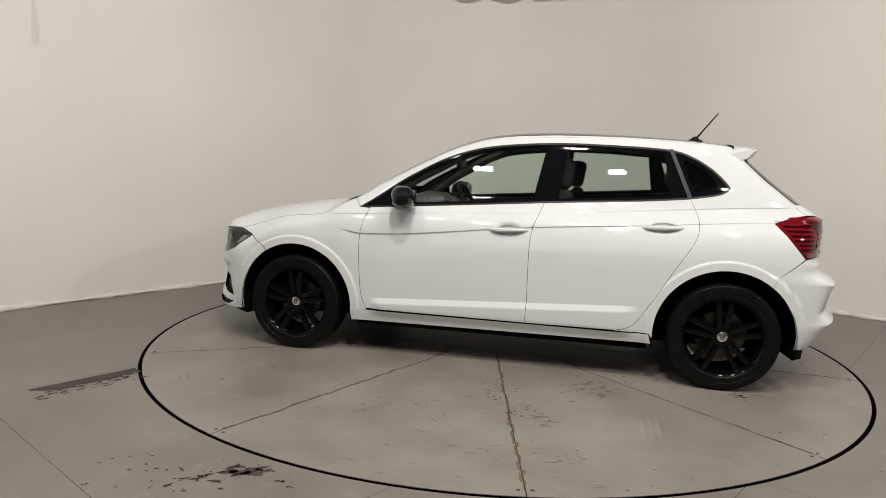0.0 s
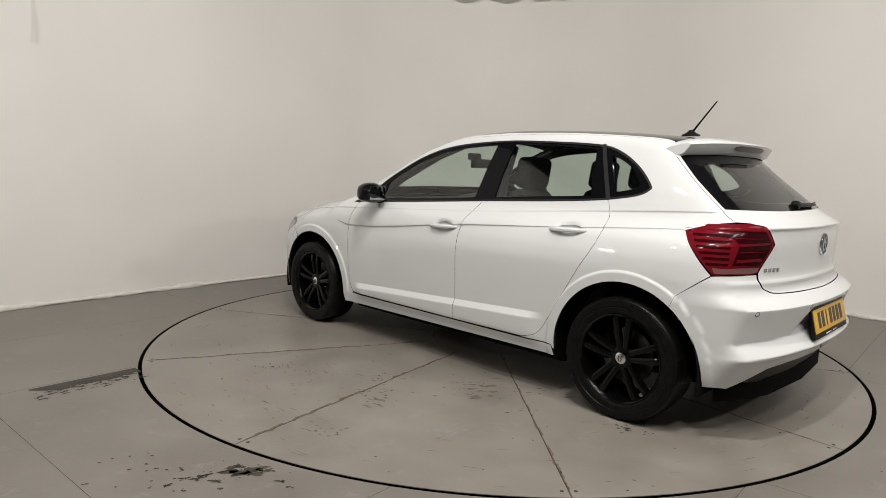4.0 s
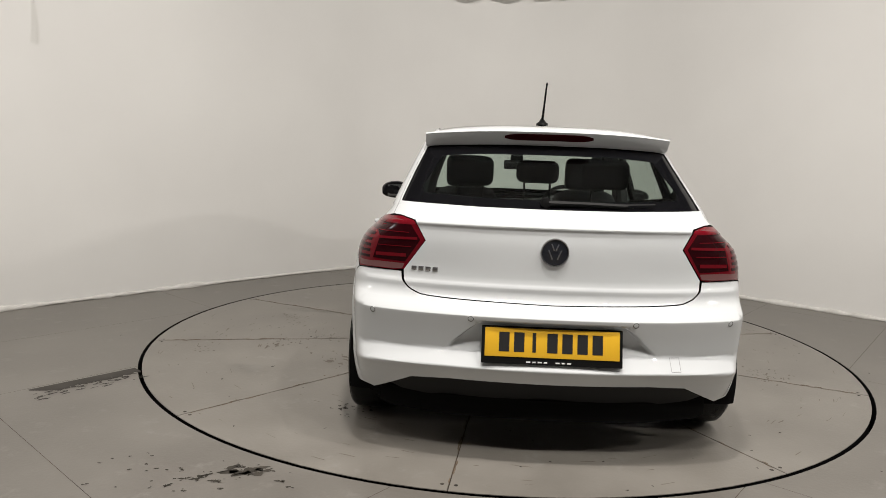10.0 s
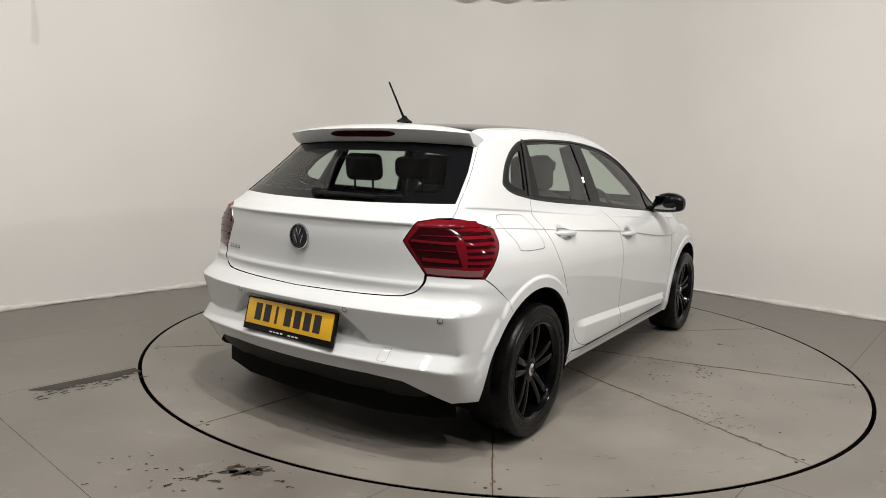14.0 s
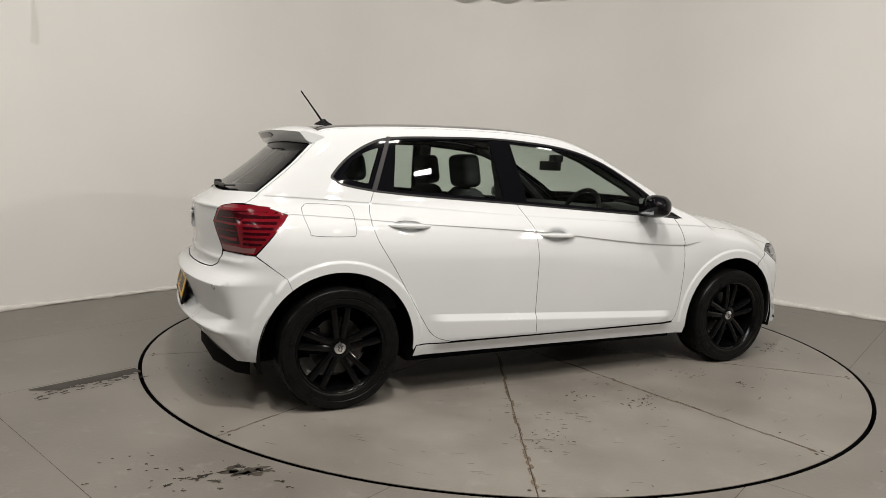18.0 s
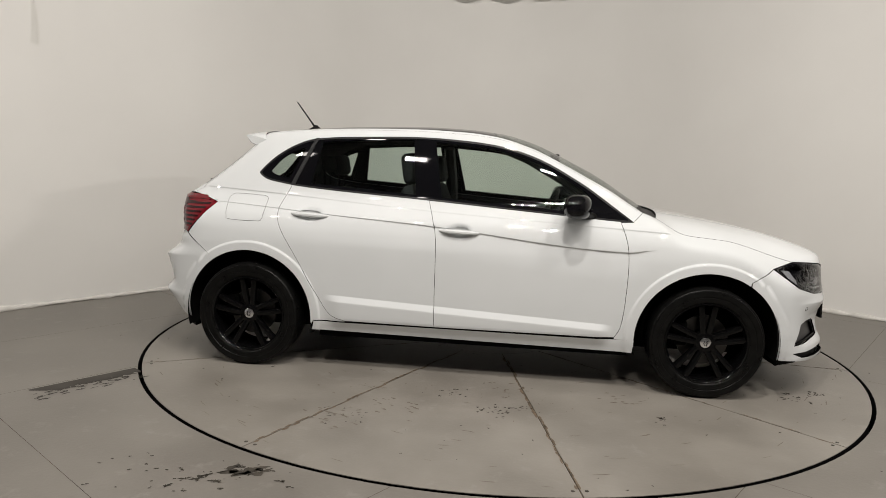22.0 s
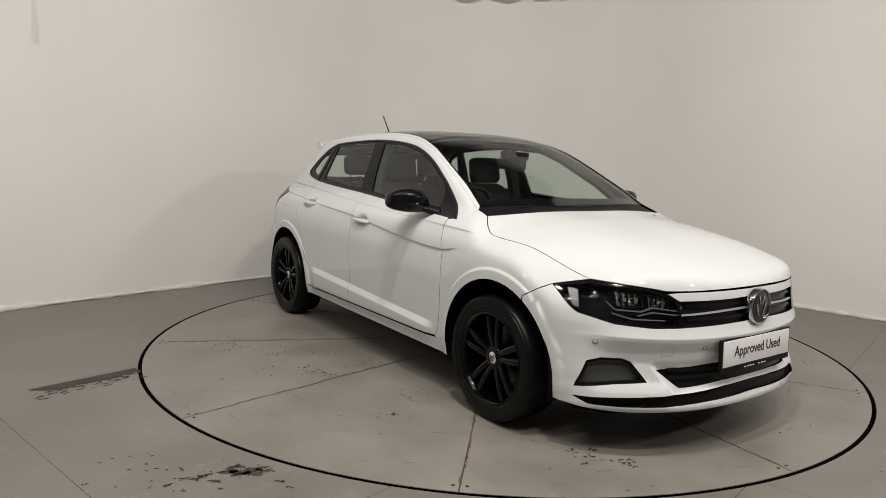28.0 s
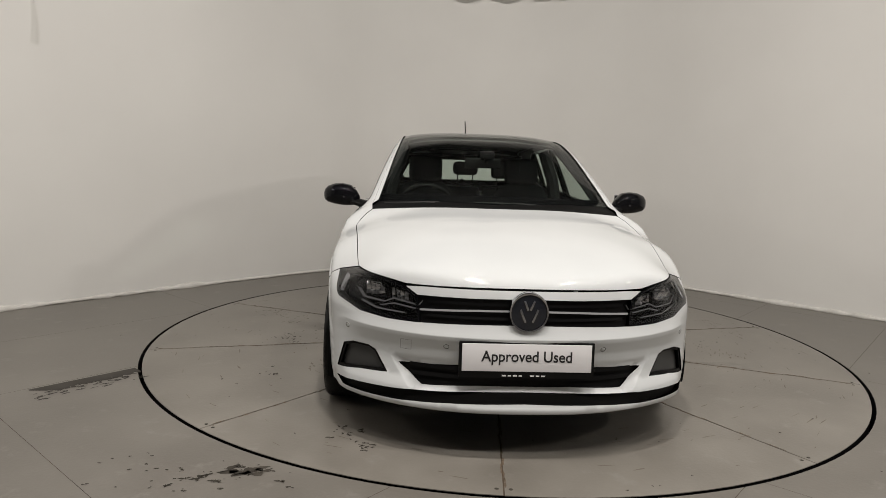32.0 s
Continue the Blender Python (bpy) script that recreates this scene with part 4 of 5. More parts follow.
panel("window_trim", car, M_SATIN, [loop, flat_inset(loop, 0.011, "side")], "side", 0.02, depth=-0.0015, gap=0.0005, lip=0.006, mirror=True, label="satin dark grey trim round the side windows")
strip_loop = ring(S(spread([(-1.082, 1.066), (-0.972, 1.338)])), S(spread([(-0.950, 1.337), (-1.058, 1.064)])))
panel("quarter_divider", car, M_SATIN, [strip_loop], "side", 0.02, depth=-0.002, gap=0.0, lip=0.008, mirror=True, label="satin dark grey strip beside the quarter window")
panel("front_side_window", car, M_GLASS, [S(W_FRONT)], "side", 0.03, depth=0.007, gap=-0.004, lip=0, mirror=True, label="clear side window pane")
panel("rear_side_window", car, M_TINT, [S(W_REAR)], "side", 0.03, depth=0.007, gap=-0.004, lip=0, mirror=True, label="tinted side window pane")
panel("quarter_window", car, M_TINT, [S(W_QUART)], "side", 0.03, depth=0.007, gap=-0.004, lip=0, mirror=True, label="tinted quarter window pane")


def both(half):
    """A half outline from the middle line outwards and back to it, completed by its mirror image."""
    h = np.array(half)
    return ring(h, (h * [1, -1, 1])[::-1])


# bonnet
REAR_EDGE = spread([(1.065, 0.0), (1.055, 0.25), (1.035, 0.48), (1.0, 0.68)], 0.02, True)
panel("bonnet", car, M_PAINT, [both(ring(T(REAR_EDGE), T(HOOD_SIDE), F(NOSE_LINE)))], "hood", 0.025)
# windscreen, scuttle, roof
SCREEN_LOW = spread([(0.985, 0.0), (0.97, 0.25), (0.94, 0.48), (0.90, 0.655)], 0.02, True)
SCREEN_SIDE = spread([(0.90, 0.655), (0.73, 0.622), (0.5, 0.588), (0.3, 0.556), (0.11, 0.536)], 0.02, True)
SCREEN_TOP = spread([(0.11, 0.536), (0.075, 0.3), (0.06, 0.0)], 0.02, True)
ws = panel("windscreen", car, M_SCREEN, [both(ring(T(SCREEN_LOW), T(SCREEN_SIDE), T(SCREEN_TOP)))], "hood", 0.04, depth=0.006, lip=0, gap=0.0)
panel("scuttle", car, M_TRIM, [both(ring(T(SCREEN_LOW), T(spread([(0.90, 0.655), (0.93, 0.685), (1.0, 0.68)])), T(REAR_EDGE[::-1])))], "hood", 0.03, depth=0.012, gap=-0.004, label="black scuttle panel below the windscreen")
edge = ring(T(spread([(0.915, 0.0), (0.91, 0.3), (0.87, 0.55), (0.845, 0.62)], 0.02, True)), T(spread([(0.845, 0.62), (0.5, 0.572), (0.20, 0.525)])), T(spread([(0.20, 0.525), (0.165, 0.3), (0.15, 0.0)], 0.02, True)))
panel("screen_band", car, M_BLACK, [both(ring(T(SCREEN_LOW), T(SCREEN_SIDE), T(SCREEN_TOP))), both(edge)], "hood", 0.04, depth=0.011, lip=0, gap=0.0, label="black printed band round the windscreen")
roof_front = ring(T(SCREEN_TOP[::-1]), T(spread([(0.11, 0.536), (-0.3, 0.52), (-0.8, 0.513), (-0.93, 0.51)])), T(spread([(-0.93, 0.51), (-0.95, 0.3), (-0.955, 0.0)], 0.02, True)))
panel("glass_roof", car, M_BLACK, [both(roof_front)], "hood", 0.04, depth=0.007, gap=-0.003, label="gloss black panoramic roof panel")
roof_rear = ring(T(spread([(-0.955, 0.0), (-0.95, 0.3), (-0.93, 0.51)], 0.02, True)), T(spread([(-0.93, 0.51), (-1.15, 0.503), (-1.36, 0.49)])), T(spread([(-1.36, 0.49), (-1.385, 0.3), (-1.39, 0.0)], 0.02, True)))
panel("rear_roof", car, M_BLACK, [both(roof_rear)], "hood", 0.03, depth=0.007, gap=-0.001, label="gloss black rear roof panel")
rail = ring(T(SCREEN_SIDE), T(spread([(0.11, 0.536), (-0.3, 0.52), (-0.8, 0.513), (-0.93, 0.51), (-1.15, 0.503), (-1.36, 0.49)])), T(ROOF_LINE[::-1]))
panel("roof_rail_strip", car, M_PAINT, [rail], "side", 0.02, gap=0.0, mirror=True)

# tailgate with its window and spoiler
GATE = ring(spread([(0.0, 1.315), (0.3, 1.312), (0.53, 1.303)]), TAIL_EDGE[2:], spread([(0.656, 0.992), (0.616, 0.990), (0.557, 0.976), (0.511, 0.898), (0.60, 0.772)]), spread([(0.60, 0.772), (0.592, 0.725), (0.55, 0.692), (0.45, 0.677), (0.0, 0.668)], 0.02, True))
REAR_GLASS = ring(spread([(0.0, 1.30), (0.3, 1.298), (0.515, 1.288)]), spread([(0.515, 1.288), (0.542, 1.283), (0.586, 1.175), (0.622, 1.07), (0.629, 1.046)]), spread([(0.629, 1.046), (0.3, 1.038), (0.0, 1.036)]))
gate = panel("tailgate", car, M_PAINT, [both(R(GATE)), both(R(REAR_GLASS))], "rear", 0.022, lines=[R([(y, z) for y in np.arange(-0.62, 0.621, 0.015)]) for z in (0.95, 0.962, 0.969, 0.976, 0.99, 0.745, 0.737, 0.729, 0.722, 0.712, 0.69)])
INNER_GLASS = ring(spread([(0.0, 1.262), (0.3, 1.26), (0.468, 1.247)]), spread([(0.468, 1.247), (0.545, 1.11), (0.53, 1.085)]), spread([(0.53, 1.085), (0.3, 1.075), (0.0, 1.073)]))
panel("rear_window_band", gate, M_BLACK, [both(R(REAR_GLASS)), both(R(INNER_GLASS))], "rear", 0.03, depth=0.004, gap=-0.001, lip=0, label="black printed band round the rear window")
panel("rear_window", gate, M_TINT, [both(R(INNER_GLASS))], "rear", 0.04, depth=0.004, gap=-0.004, lip=0, label="tinted rear window pane")

# tail lamps
LAMP = ring(S(spread([(-1.510, 0.943), (-1.575, 0.966)])), R(spread([(0.697, 0.984), (0.616, 0.988), (0.56, 0.974), (0.515, 0.898), (0.604, 0.773), (0.63, 0.768)])), S(spread([(-1.672, 0.764), (-1.510, 0.943)])))

# rear bumper
BUMPER = ring(R(spread([(0.0, 0.6672), (0.45, 0.6755), (0.553, 0.690), (0.599, 0.7258), (0.6085, 0.765)], 0.02, True)), S(spread([(-1.668, 0.76), (-1.53, 0.655)])), S(arch(AXLE_R, 128, 178)), S(spread([(-1.65, 0.262), (-1.70, 0.262)])), R(spread([(0.715, 0.254), (0.63, 0.300), (0.55, 0.342), (0.40, 0.353), (0.0, 0.350)])))
# ledges and the sunk bay for the number plate
REAR_LINES = [ring(R([(y, z) for y in np.arange(-0.76, 0.761, 0.014)])) for z in (0.745, 0.737, 0.729, 0.722, 0.712, 0.665, 0.65, 0.634, 0.6265, 0.622, 0.612, 0.487, 0.478, 0.47, 0.460, 0.4255, 0.419, 0.412)]


def bay_half(z):
    d = np.maximum(0.605 - z, 0)
    return 0.255 + 0.04 * (1 - np.exp(-d / 0.012)) + 1.04 * d


def bay(p):
    y, z = np.abs(p[:, 1]), p[:, 2]
    e = bay_half(z)
    return -0.036 * step((e - y) / 0.034) * step((0.606 - z) / 0.010) * step((z - 0.470) / 0.045)


for d in (0.002, -0.010, -0.022, -0.034):
    edge = [(bay_half(z) + d, z) for z in np.arange(0.48, 0.60, 0.009)]
    REAR_LINES += [R([(s * y, z) for y, z in edge]) for s in (-1, 1)]
REAR_LINES += [R(spread([(-0.255, z), (0.255, z)], 0.014)) for z in (0.594, 0.600, 0.607)]
bumper_r = panel("rear_bumper", car, M_PAINT, [both(BUMPER)], "rear", 0.02, gap=0.0009, lines=REAR_LINES, raise_by=bay)
DIFF = ring(R(spread([(0.0, 0.350), (0.40, 0.353), (0.55, 0.342), (0.62, 0.305), (0.655, 0.286)])), R(spread([(0.655, 0.286), (0.60, 0.262), (0.5, 0.250), (0.0, 0.244)])))
panel("rear_diffuser", car, M_TRIM, [both(DIFF)], "rear", 0.03, depth=0.012, gap=-0.003, label="black plastic rear diffuser")

# front bumper, lamps and grilles
HEAD = ring(S([(1.60, 0.716)]), F(spread([(0.70, 0.746), (0.66, 0.742), (0.55, 0.725), (0.487, 0.704), (0.442, 0.676)])), F(spread([(0.442, 0.676), (0.43, 0.568)])), F(spread([(0.43, 0.568), (0.56, 0.568), (0.68, 0.58)])), S(spread([(1.74, 0.618), (1.60, 0.716)])))
GRILLE = ring(F(spread([(0.0, 0.678), (0.20, 0.675), (0.44, 0.6755)])), F(spread([(0.44, 0.6755), (0.432, 0.569), (0.2, 0.575), (0.0, 0.578)])))
FRONT = ring(F(spread([(0.0, 0.7125), (0.42, 0.7125), (0.487, 0.7085)])), F(spread([(0.487, 0.7045), (0.442, 0.676)])), F(spread([(0.442, 0.676), (0.43, 0.568)])), F(spread([(0.43, 0.568), (0.56, 0.568), (0.68, 0.58)])), S(spread([(1.74, 0.618), (1.60, 0.714), (1.482, 0.645)])), S(arch(AXLE_F, 57, -4)), S(spread([(1.65, 0.232), (1.70, 0.225)])), F(spread([(0.66, 0.212), (0.4, 0.206), (0.0, 0.204)])))
LOWER = ring(F(spread([(0.0, 0.400), (0.27, 0.398), (0.42, 0.390), (0.515, 0.386)])), F(spread([(0.515, 0.386), (0.42, 0.311), (0.19, 0.325), (0.0, 0.326)])))
FOG = ring(F(spread([(0.783, 0.306), (0.67, 0.328), (0.557, 0.338)])), F(spread([(0.557, 0.338), (0.61, 0.42), (0.64, 0.434)])), F(spread([(0.64, 0.434), (0.71, 0.434), (0.752, 0.418)])), F(spread([(0.752, 0.418), (0.783, 0.306)])))
SLOT = ring(F(spread([(0.0, 0.300), (0.19, 0.297), (0.43, 0.286), (0.57, 0.279), (0.70, 0.272), (0.785, 0.264)])), F(spread([(0.785, 0.264), (0.75, 0.240), (0.65, 0.237), (0.5, 0.239), (0.3, 0.249), (0.0, 0.258)])))
mirrored = FOG * [1, -1, 1]


def wedge(p):
    """The bevel beside the lower intake and the blade under each fog recess."""
    y, z = np.abs(p[:, 1]), p[:, 2]
    lead = 0.464 + (z - 0.287) * 0.69
    bevel = -0.02 * np.clip((lead - y) / 0.034, 0, 1) * step((z - 0.285) / 0.02) * step((0.42 - z) / 0.03)
    blade = 0.012 * np.clip((0.342 - z) / 0.05, 0, 1) * step((y - 0.45) / 0.05) * step((z - 0.20) / 0.05) * step((0.775 - y) / 0.06)
    return bevel + blade


FRONT_LINES = [F([(y, z + 0.013 * abs(y / 0.777) ** 4) for y in np.arange(-0.74, 0.741, 0.014)]) for z in (0.55, 0.535, 0.525, 0.519, 0.511, 0.50)]
for s in (-1, 1):
    FRONT_LINES += [F([(s * (0.464 + d + (z - 0.287) * 0.69), z) for z in np.arange(0.30, 0.43, 0.010)]) for d in (0.004, -0.004)]
    FRONT_LINES += [F([(s * y, z) for y in np.arange(0.50, 0.74, 0.014)]) for z in (0.30, 0.29)]
bumper_f = panel("front_bumper", car, M_PAINT, [both(FRONT), both(GRILLE), both(LOWER), FOG, mirrored[::-1], both(SLOT)], "front", 0.02, lines=FRONT_LINES, raise_by=wedge)
panel("grille", car, M_GRILLE, [both(GRILLE)], "front", 0.03, depth=0.022, gap=-0.006, lip=0, label="gloss black upper grille")
panel("lower_grille", car, M_GRILLE, [both(LOWER)], "front", 0.03, depth=0.03, gap=-0.006, lip=0, label="black lower air intake")
panel("fog_recess", car, M_FOG, [FOG], "front", 0.03, depth=0.022, gap=-0.004, lip=0, mirror=True, label="dark grey fog lamp blank")
panel("fog_frame", car, M_TRIM, [FOG, flat_inset(FOG, 0.011)], "front", 0.02, depth=0.006, gap=0.0, lip=0.012, mirror=True)
panel("splitter_slot", car, M_TRIM, [both(SLOT)], "front", 0.03, depth=0.02, gap=-0.006, lip=0, label="black slot above the front lip")


# ---------------------------------------------------------------- wheels
def build_wheel():
    wheel = new("wheel")
    bm = bmesh.new()
    r = 0.3005
    lathe(bm, [(0.212, -0.095), (0.235, -0.1), (0.27, -0.103), (0.295, -0.095), (r - 0.002, -0.075), (r, -0.04), (r, 0.04), (r - 0.002, 0.075), (0.296, 0.090), (0.289, 0.0985), (0.287, 0.1000), (0.284, 0.1000), (0.282, 0.1045), (0.268, 0.1060), (0.255, 0.1050), (0.253, 0.1025), (0.250, 0.1025), (0.248, 0.1035), (0.236, 0.1010), (0.230, 0.1020), (0.225, 0.1000), (0.219, 0.096), (0.214, 0.09)], 96)
    part("tyre", bm, M_TYRE, wheel)
    bm = bmesh.new()
    lathe(bm, [(0.217, 0.093), (0.218, 0.098), (0.212, 0.1), (0.205, 0.094), (0.2, 0.08), (0.19, 0.02), (0.185, -0.09)], 72)
    part("rim", bm, M_RIM, wheel)
    for k in range(5):
        for s in (-1, 1):
            bm = bmesh.new()
            a = radians(90 + 72 * k)
            rows = []
            for u in np.linspace(0, 1, 9):
                rr = 0.035 + 0.168 * u
                off = s * (0.014 + 0.022 * u)
                half = 0.0145 + 0.002 * u
                y = 0.066 + 0.018 * math.sin(u * 1.9)
                c = Vector((math.cos(a), 0, math.sin(a)))
                t = Vector((-math.sin(a), 0, math.cos(a)))
                q = c * rr + t * off
                rows.append([bm.verts.new(q + t * w + Vector((0, h, 0))) for w, h in ((-half, y - 0.03), (-half * 0.9, y - 0.004), (-half * 0.4, y), (half * 0.4, y), (half * 0.9, y - 0.004), (half, y - 0.03))])
            for p, q in zip(rows, rows[1:]):
                for i in range(5):
                    bm.faces.new((p[i], p[i + 1], q[i + 1], q[i]))
            part("spoke", bm, M_RIM, wheel)
    bm = bmesh.new()
    lathe(bm, [(0.06, 0.03), (0.06, 0.058), (0.052, 0.068), (0.034, 0.072), (0.03, 0.07), (0.001, 0.07)], 40)
    part("hub", bm, M_RIM, wheel)
    for k in range(5):
        a = radians(54 + 72 * k)
        bm = bmesh.new()
        lathe(bm, [(0.001, 0.066), (0.008, 0.066), (0.0095, 0.06), (0.0095, 0.045)], 12, at=(0.05 * math.cos(a), 0, 0.05 * math.sin(a)))
        part("wheel_bolt", bm, M_RIM, wheel)
    bm = bmesh.new()
    lathe(bm, [(0.001, 0.077), (0.024, 0.076), (0.028, 0.073), (0.029, 0.068)], 32)
    part("centre_cap", bm, M_CHROME, wheel, "silver centre cap")
    bm = bmesh.new()
    for k, w in ((0.006, 0.014), (-0.008, 0.018)):
        for s in (-1, 1):
            box(bm, (0.004, 0.002, w), (s * 0.007, 0.0775, k), turn=Matrix.Rotation(s * 0.45, 4, "Y"))
    part("cap_emblem", bm, M_BADGE, wheel)
    bm = bmesh.new()
    lathe(bm, [(0.06, 0.0), (0.135, 0.0), (0.135, -0.022), (0.06, -0.022)], 48)
    part("brake_disc", bm, M_STEEL, wheel)
    bm = bmesh.new()
    box(bm, (0.07, 0.06, 0.13), (0.12, -0.005, 0.03), 0.012)
    part("brake_caliper", bm, M_DARK, wheel)
    return wheel


def copy_parts(ob, m, parent):
    made = copy_thing(ob, m)
    made.parent = parent
    return made


proto = build_wheel()
proto.parent = car
proto.matrix_basis = pose(AXLE_F, 0.757, HUB_Z - DROP)
copy_parts(proto, pose(AXLE_R, 0.757, HUB_Z - DROP), car)
copy_parts(proto, pose(AXLE_F, -0.765, HUB_Z - DROP, rz=180), car)
copy_parts(proto, pose(AXLE_R, -0.765, HUB_Z - DROP, rz=180), car)


# ---------------------------------------------------------------- under the car and inside it
def build_underbody():
    bm = bmesh.new()
    plan = [(1.97, 0.0), (1.94, 0.35), (1.82, 0.62), (1.68, 0.72), (1.66, 0.5), (0.90, 0.5), (0.89, 0.72), (-0.89, 0.72), (-0.90, 0.5), (-1.66, 0.5), (-1.68, 0.70), (-1.74, 0.64), (-1.82, 0.4), (-1.85, 0.0)]
    prism(bm, plan + [(x, -y) for x, y in plan[-2:0:-1]], 0.085, Matrix.Translation((0, 0, 0.168)))
    part("underbody", bm, M_DARK, car, "black underbody")
    for ax in (AXLE_F, AXLE_R):
        for s in (1, -1):
            bm = bmesh.new()
            rows = []
            for a in np.linspace(-14, 194, 40):
                c, q = math.cos(radians(a)), math.sin(radians(a))
                rows.append([bm.verts.new((ax + r * c, s * y, HUB_Z - DROP + r * q)) for r, y in ((0.378, 0.838), (0.39, 0.80), (0.39, 0.50), (0.03, 0.49))])
            for a, b in zip(rows, rows[1:]):
                for i in range(3):
                    bm.faces.new((a[i], a[i + 1], b[i + 1], b[i]))
            part("wheel_arch_liner", bm, M_DARK, car)
            bm = bmesh.new()
            tube(bm, [(ax, s * 0.3, 0.29), (ax, s * 0.72, 0.3)], 0.035, 10)
            tube(bm, [(ax - 0.03, s * 0.56, 0.36), (ax - 0.05, s * 0.52, 0.62)], 0.045, 10)
            part("suspension", bm, M_DARK, car)


def build_cabin():
    bm = bmesh.new()
    box(bm, (1.70, 1.4, 0.06), (0.0, 0, 0.30))
    box(bm, (0.78, 0.96, 0.06), (-1.24, 0, 0.30))
    box(bm, (0.05, 0.96, 0.62), (0.90, 0, 0.60))
    box(bm, (0.05, 0.96, 0.58), (-1.12, 0, 0.58))
    box(bm, (1.5, 0.2, 0.2), (0.2, 0, 0.42), 0.03)
    box(bm, (0.62, 0.96, 0.04), (-1.40, 0, 0.60))
    part("cabin_floor", bm, M_CABIN, car)
    # door trims, roof lining, parcel shelf
    lower = ring(S(spread([(0.86, 0.90), (-1.2, 1.02)])), S(spread([(-1.2, 1.02), (-1.15, 0.73), (-0.95, 0.63), (-0.86, 0.40), (-0.7, 0.36), (0.8, 0.36), (0.86, 0.90)])))
    panel("door_trim", car, M_CABIN, [lower], "side", 0.06, depth=0.055, lip=0, mirror=True, label="dark inner door trim")
    top = ring(S(belt_line(-1.2, 0.80)), S(spread([(0.80, 0.925), (0.80, 0.89), (-1.2, 1.04), (-1.2, 1.085)])))
    panel("door_ledge", car, M_CABIN, [top], "side", 0.05, depth=0.02, lip=0.05, mirror=True)
    lining = ring(T(spread([(0.2, 0.0), (0.2, 0.5), (-0.6, 0.53), (-1.3, 0.48), (-1.36, 0.0)])))
    panel("roof_lining", car, M_LINING, [both(lining)], "hood", 0.06, depth=0.03, lip=0, label="dark grey roof lining")
    bm = bmesh.new()
    outline = [(-1.10, 0.60), (-1.55, 0.58), (-1.66, 0.45), (-1.72, 0.0), (-1.66, -0.45), (-1.55, -0.58), (-1.10, -0.60)]
    prism(bm, outline, 0.02, Matrix.Translation((0, 0, 0.93)))
    part("parcel_shelf", bm, M_CABIN, car)
    # pillars seen from inside
    for s in (1, -1):
        bm = bmesh.new()
        tube(bm, [(-0.28, s * 0.62, 0.93), (-0.29, s * 0.585, 1.12), (-0.30, s * 0.51, 1.32)], [0.045, 0.045, 0.04], 8)
        part("inner_door_post", bm, M_CABIN, car)
        bm = bmesh.new()
        tube(bm, [(0.80, s * 0.68, 0.93), (0.55, s * 0.61, 1.11), (0.28, s * 0.545, 1.26), (0.1, s * 0.52, 1.325)], [0.03, 0.032, 0.032, 0.03], 8)
        part("inner_screen_post", bm, M_CABIN, car)
    # dashboard
    bm = bmesh.new()
    rows = []
    prof = [(0.95, 0.60), (0.97, 0.90), (0.90, 0.945), (0.72, 0.955), (0.58, 0.945), (0.52, 0.90), (0.53, 0.80), (0.60, 0.62)]
    for y in np.linspace(-0.70, 0.70, 29):
        hump = 0.04 * math.exp(-((y + 0.37) / 0.15) ** 2)
        rows.append([bm.verts.new((x - 0.04 * (y / 0.7) ** 2 * (x > 0.85), y, z + hump * (0.55 < x < 0.8 and z > 0.9))) for x, z in prof])
    for a, b in zip(rows, rows[1:]):
        for i in range(len(prof) - 1):
            bm.faces.new((a[i], b[i], b[i + 1], a[i + 1]))
    bm.faces.new(rows[0])
    bm.faces.new(rows[-1][::-1])
    dash = part("dashboard", bm, M_CABIN, car, "black moulded dashboard")
    bm = bmesh.new()
    box(bm, (0.02, 0.24, 0.14), (0.525, 0.0, 0.87), 0.008)
    part("display", bm, M_BLACK, dash)
    for y in (-0.62, 0.62, -0.14, 0.14):
        bm = bmesh.new()
        box(bm, (0.015, 0.1, 0.06), (0.522, y, 0.86), 0.006)
        part("air_vent", bm, M_TRIM, dash)
    # steering wheel on the car's right
    m = pose(0.40, -0.37, 0.90, 0, -66, 0)
    wheel = new("steering_wheel")
    wheel.parent, wheel.matrix_basis = car, m
    bm = bmesh.new()
    tube(bm, [(0.182 * math.cos(a), 0.182 * math.sin(a), 0) for a in np.linspace(0, 2 * math.pi, 41)[:-1]], 0.015, 10, closed=True)
    part("wheel_rim", bm, M_TRIM, wheel)
    bm = bmesh.new()
    box(bm, (0.12, 0.15, 0.05), (0, 0, -0.02), 0.02, seg=3)
    part("wheel_boss", bm, M_TRIM, wheel)
    for a in (0, 180, 270 - 180):
        bm = bmesh.new()
        q = radians(a + 90)
        tube(bm, [(0.05 * math.cos(q), 0.05 * math.sin(q), -0.01), (0.175 * math.cos(q), 0.175 * math.sin(q), 0)], 0.014, 8, squash=1.6)
        part("wheel_spoke", bm, M_TRIM, wheel)
    bm = bmesh.new()
    tube(bm, [(0, 0, -0.02), (0, 0, -0.2)], 0.035, 12)
    part("column", bm, M_TRIM, wheel)
    # inner mirror
    bm = bmesh.new()
    box(bm, (0.03, 0.23, 0.065), (0.40, -0.02, 1.215), 0.012, seg=3)
    tube(bm, [(0.42, 0.0, 1.22), (0.45, 0.0, 1.28)], 0.012, 8)
    box(bm, (0.06, 0.09, 0.05), (0.46, 0.0, 1.265), 0.01)
    part("inner_mirror", bm, M_TRIM, car)


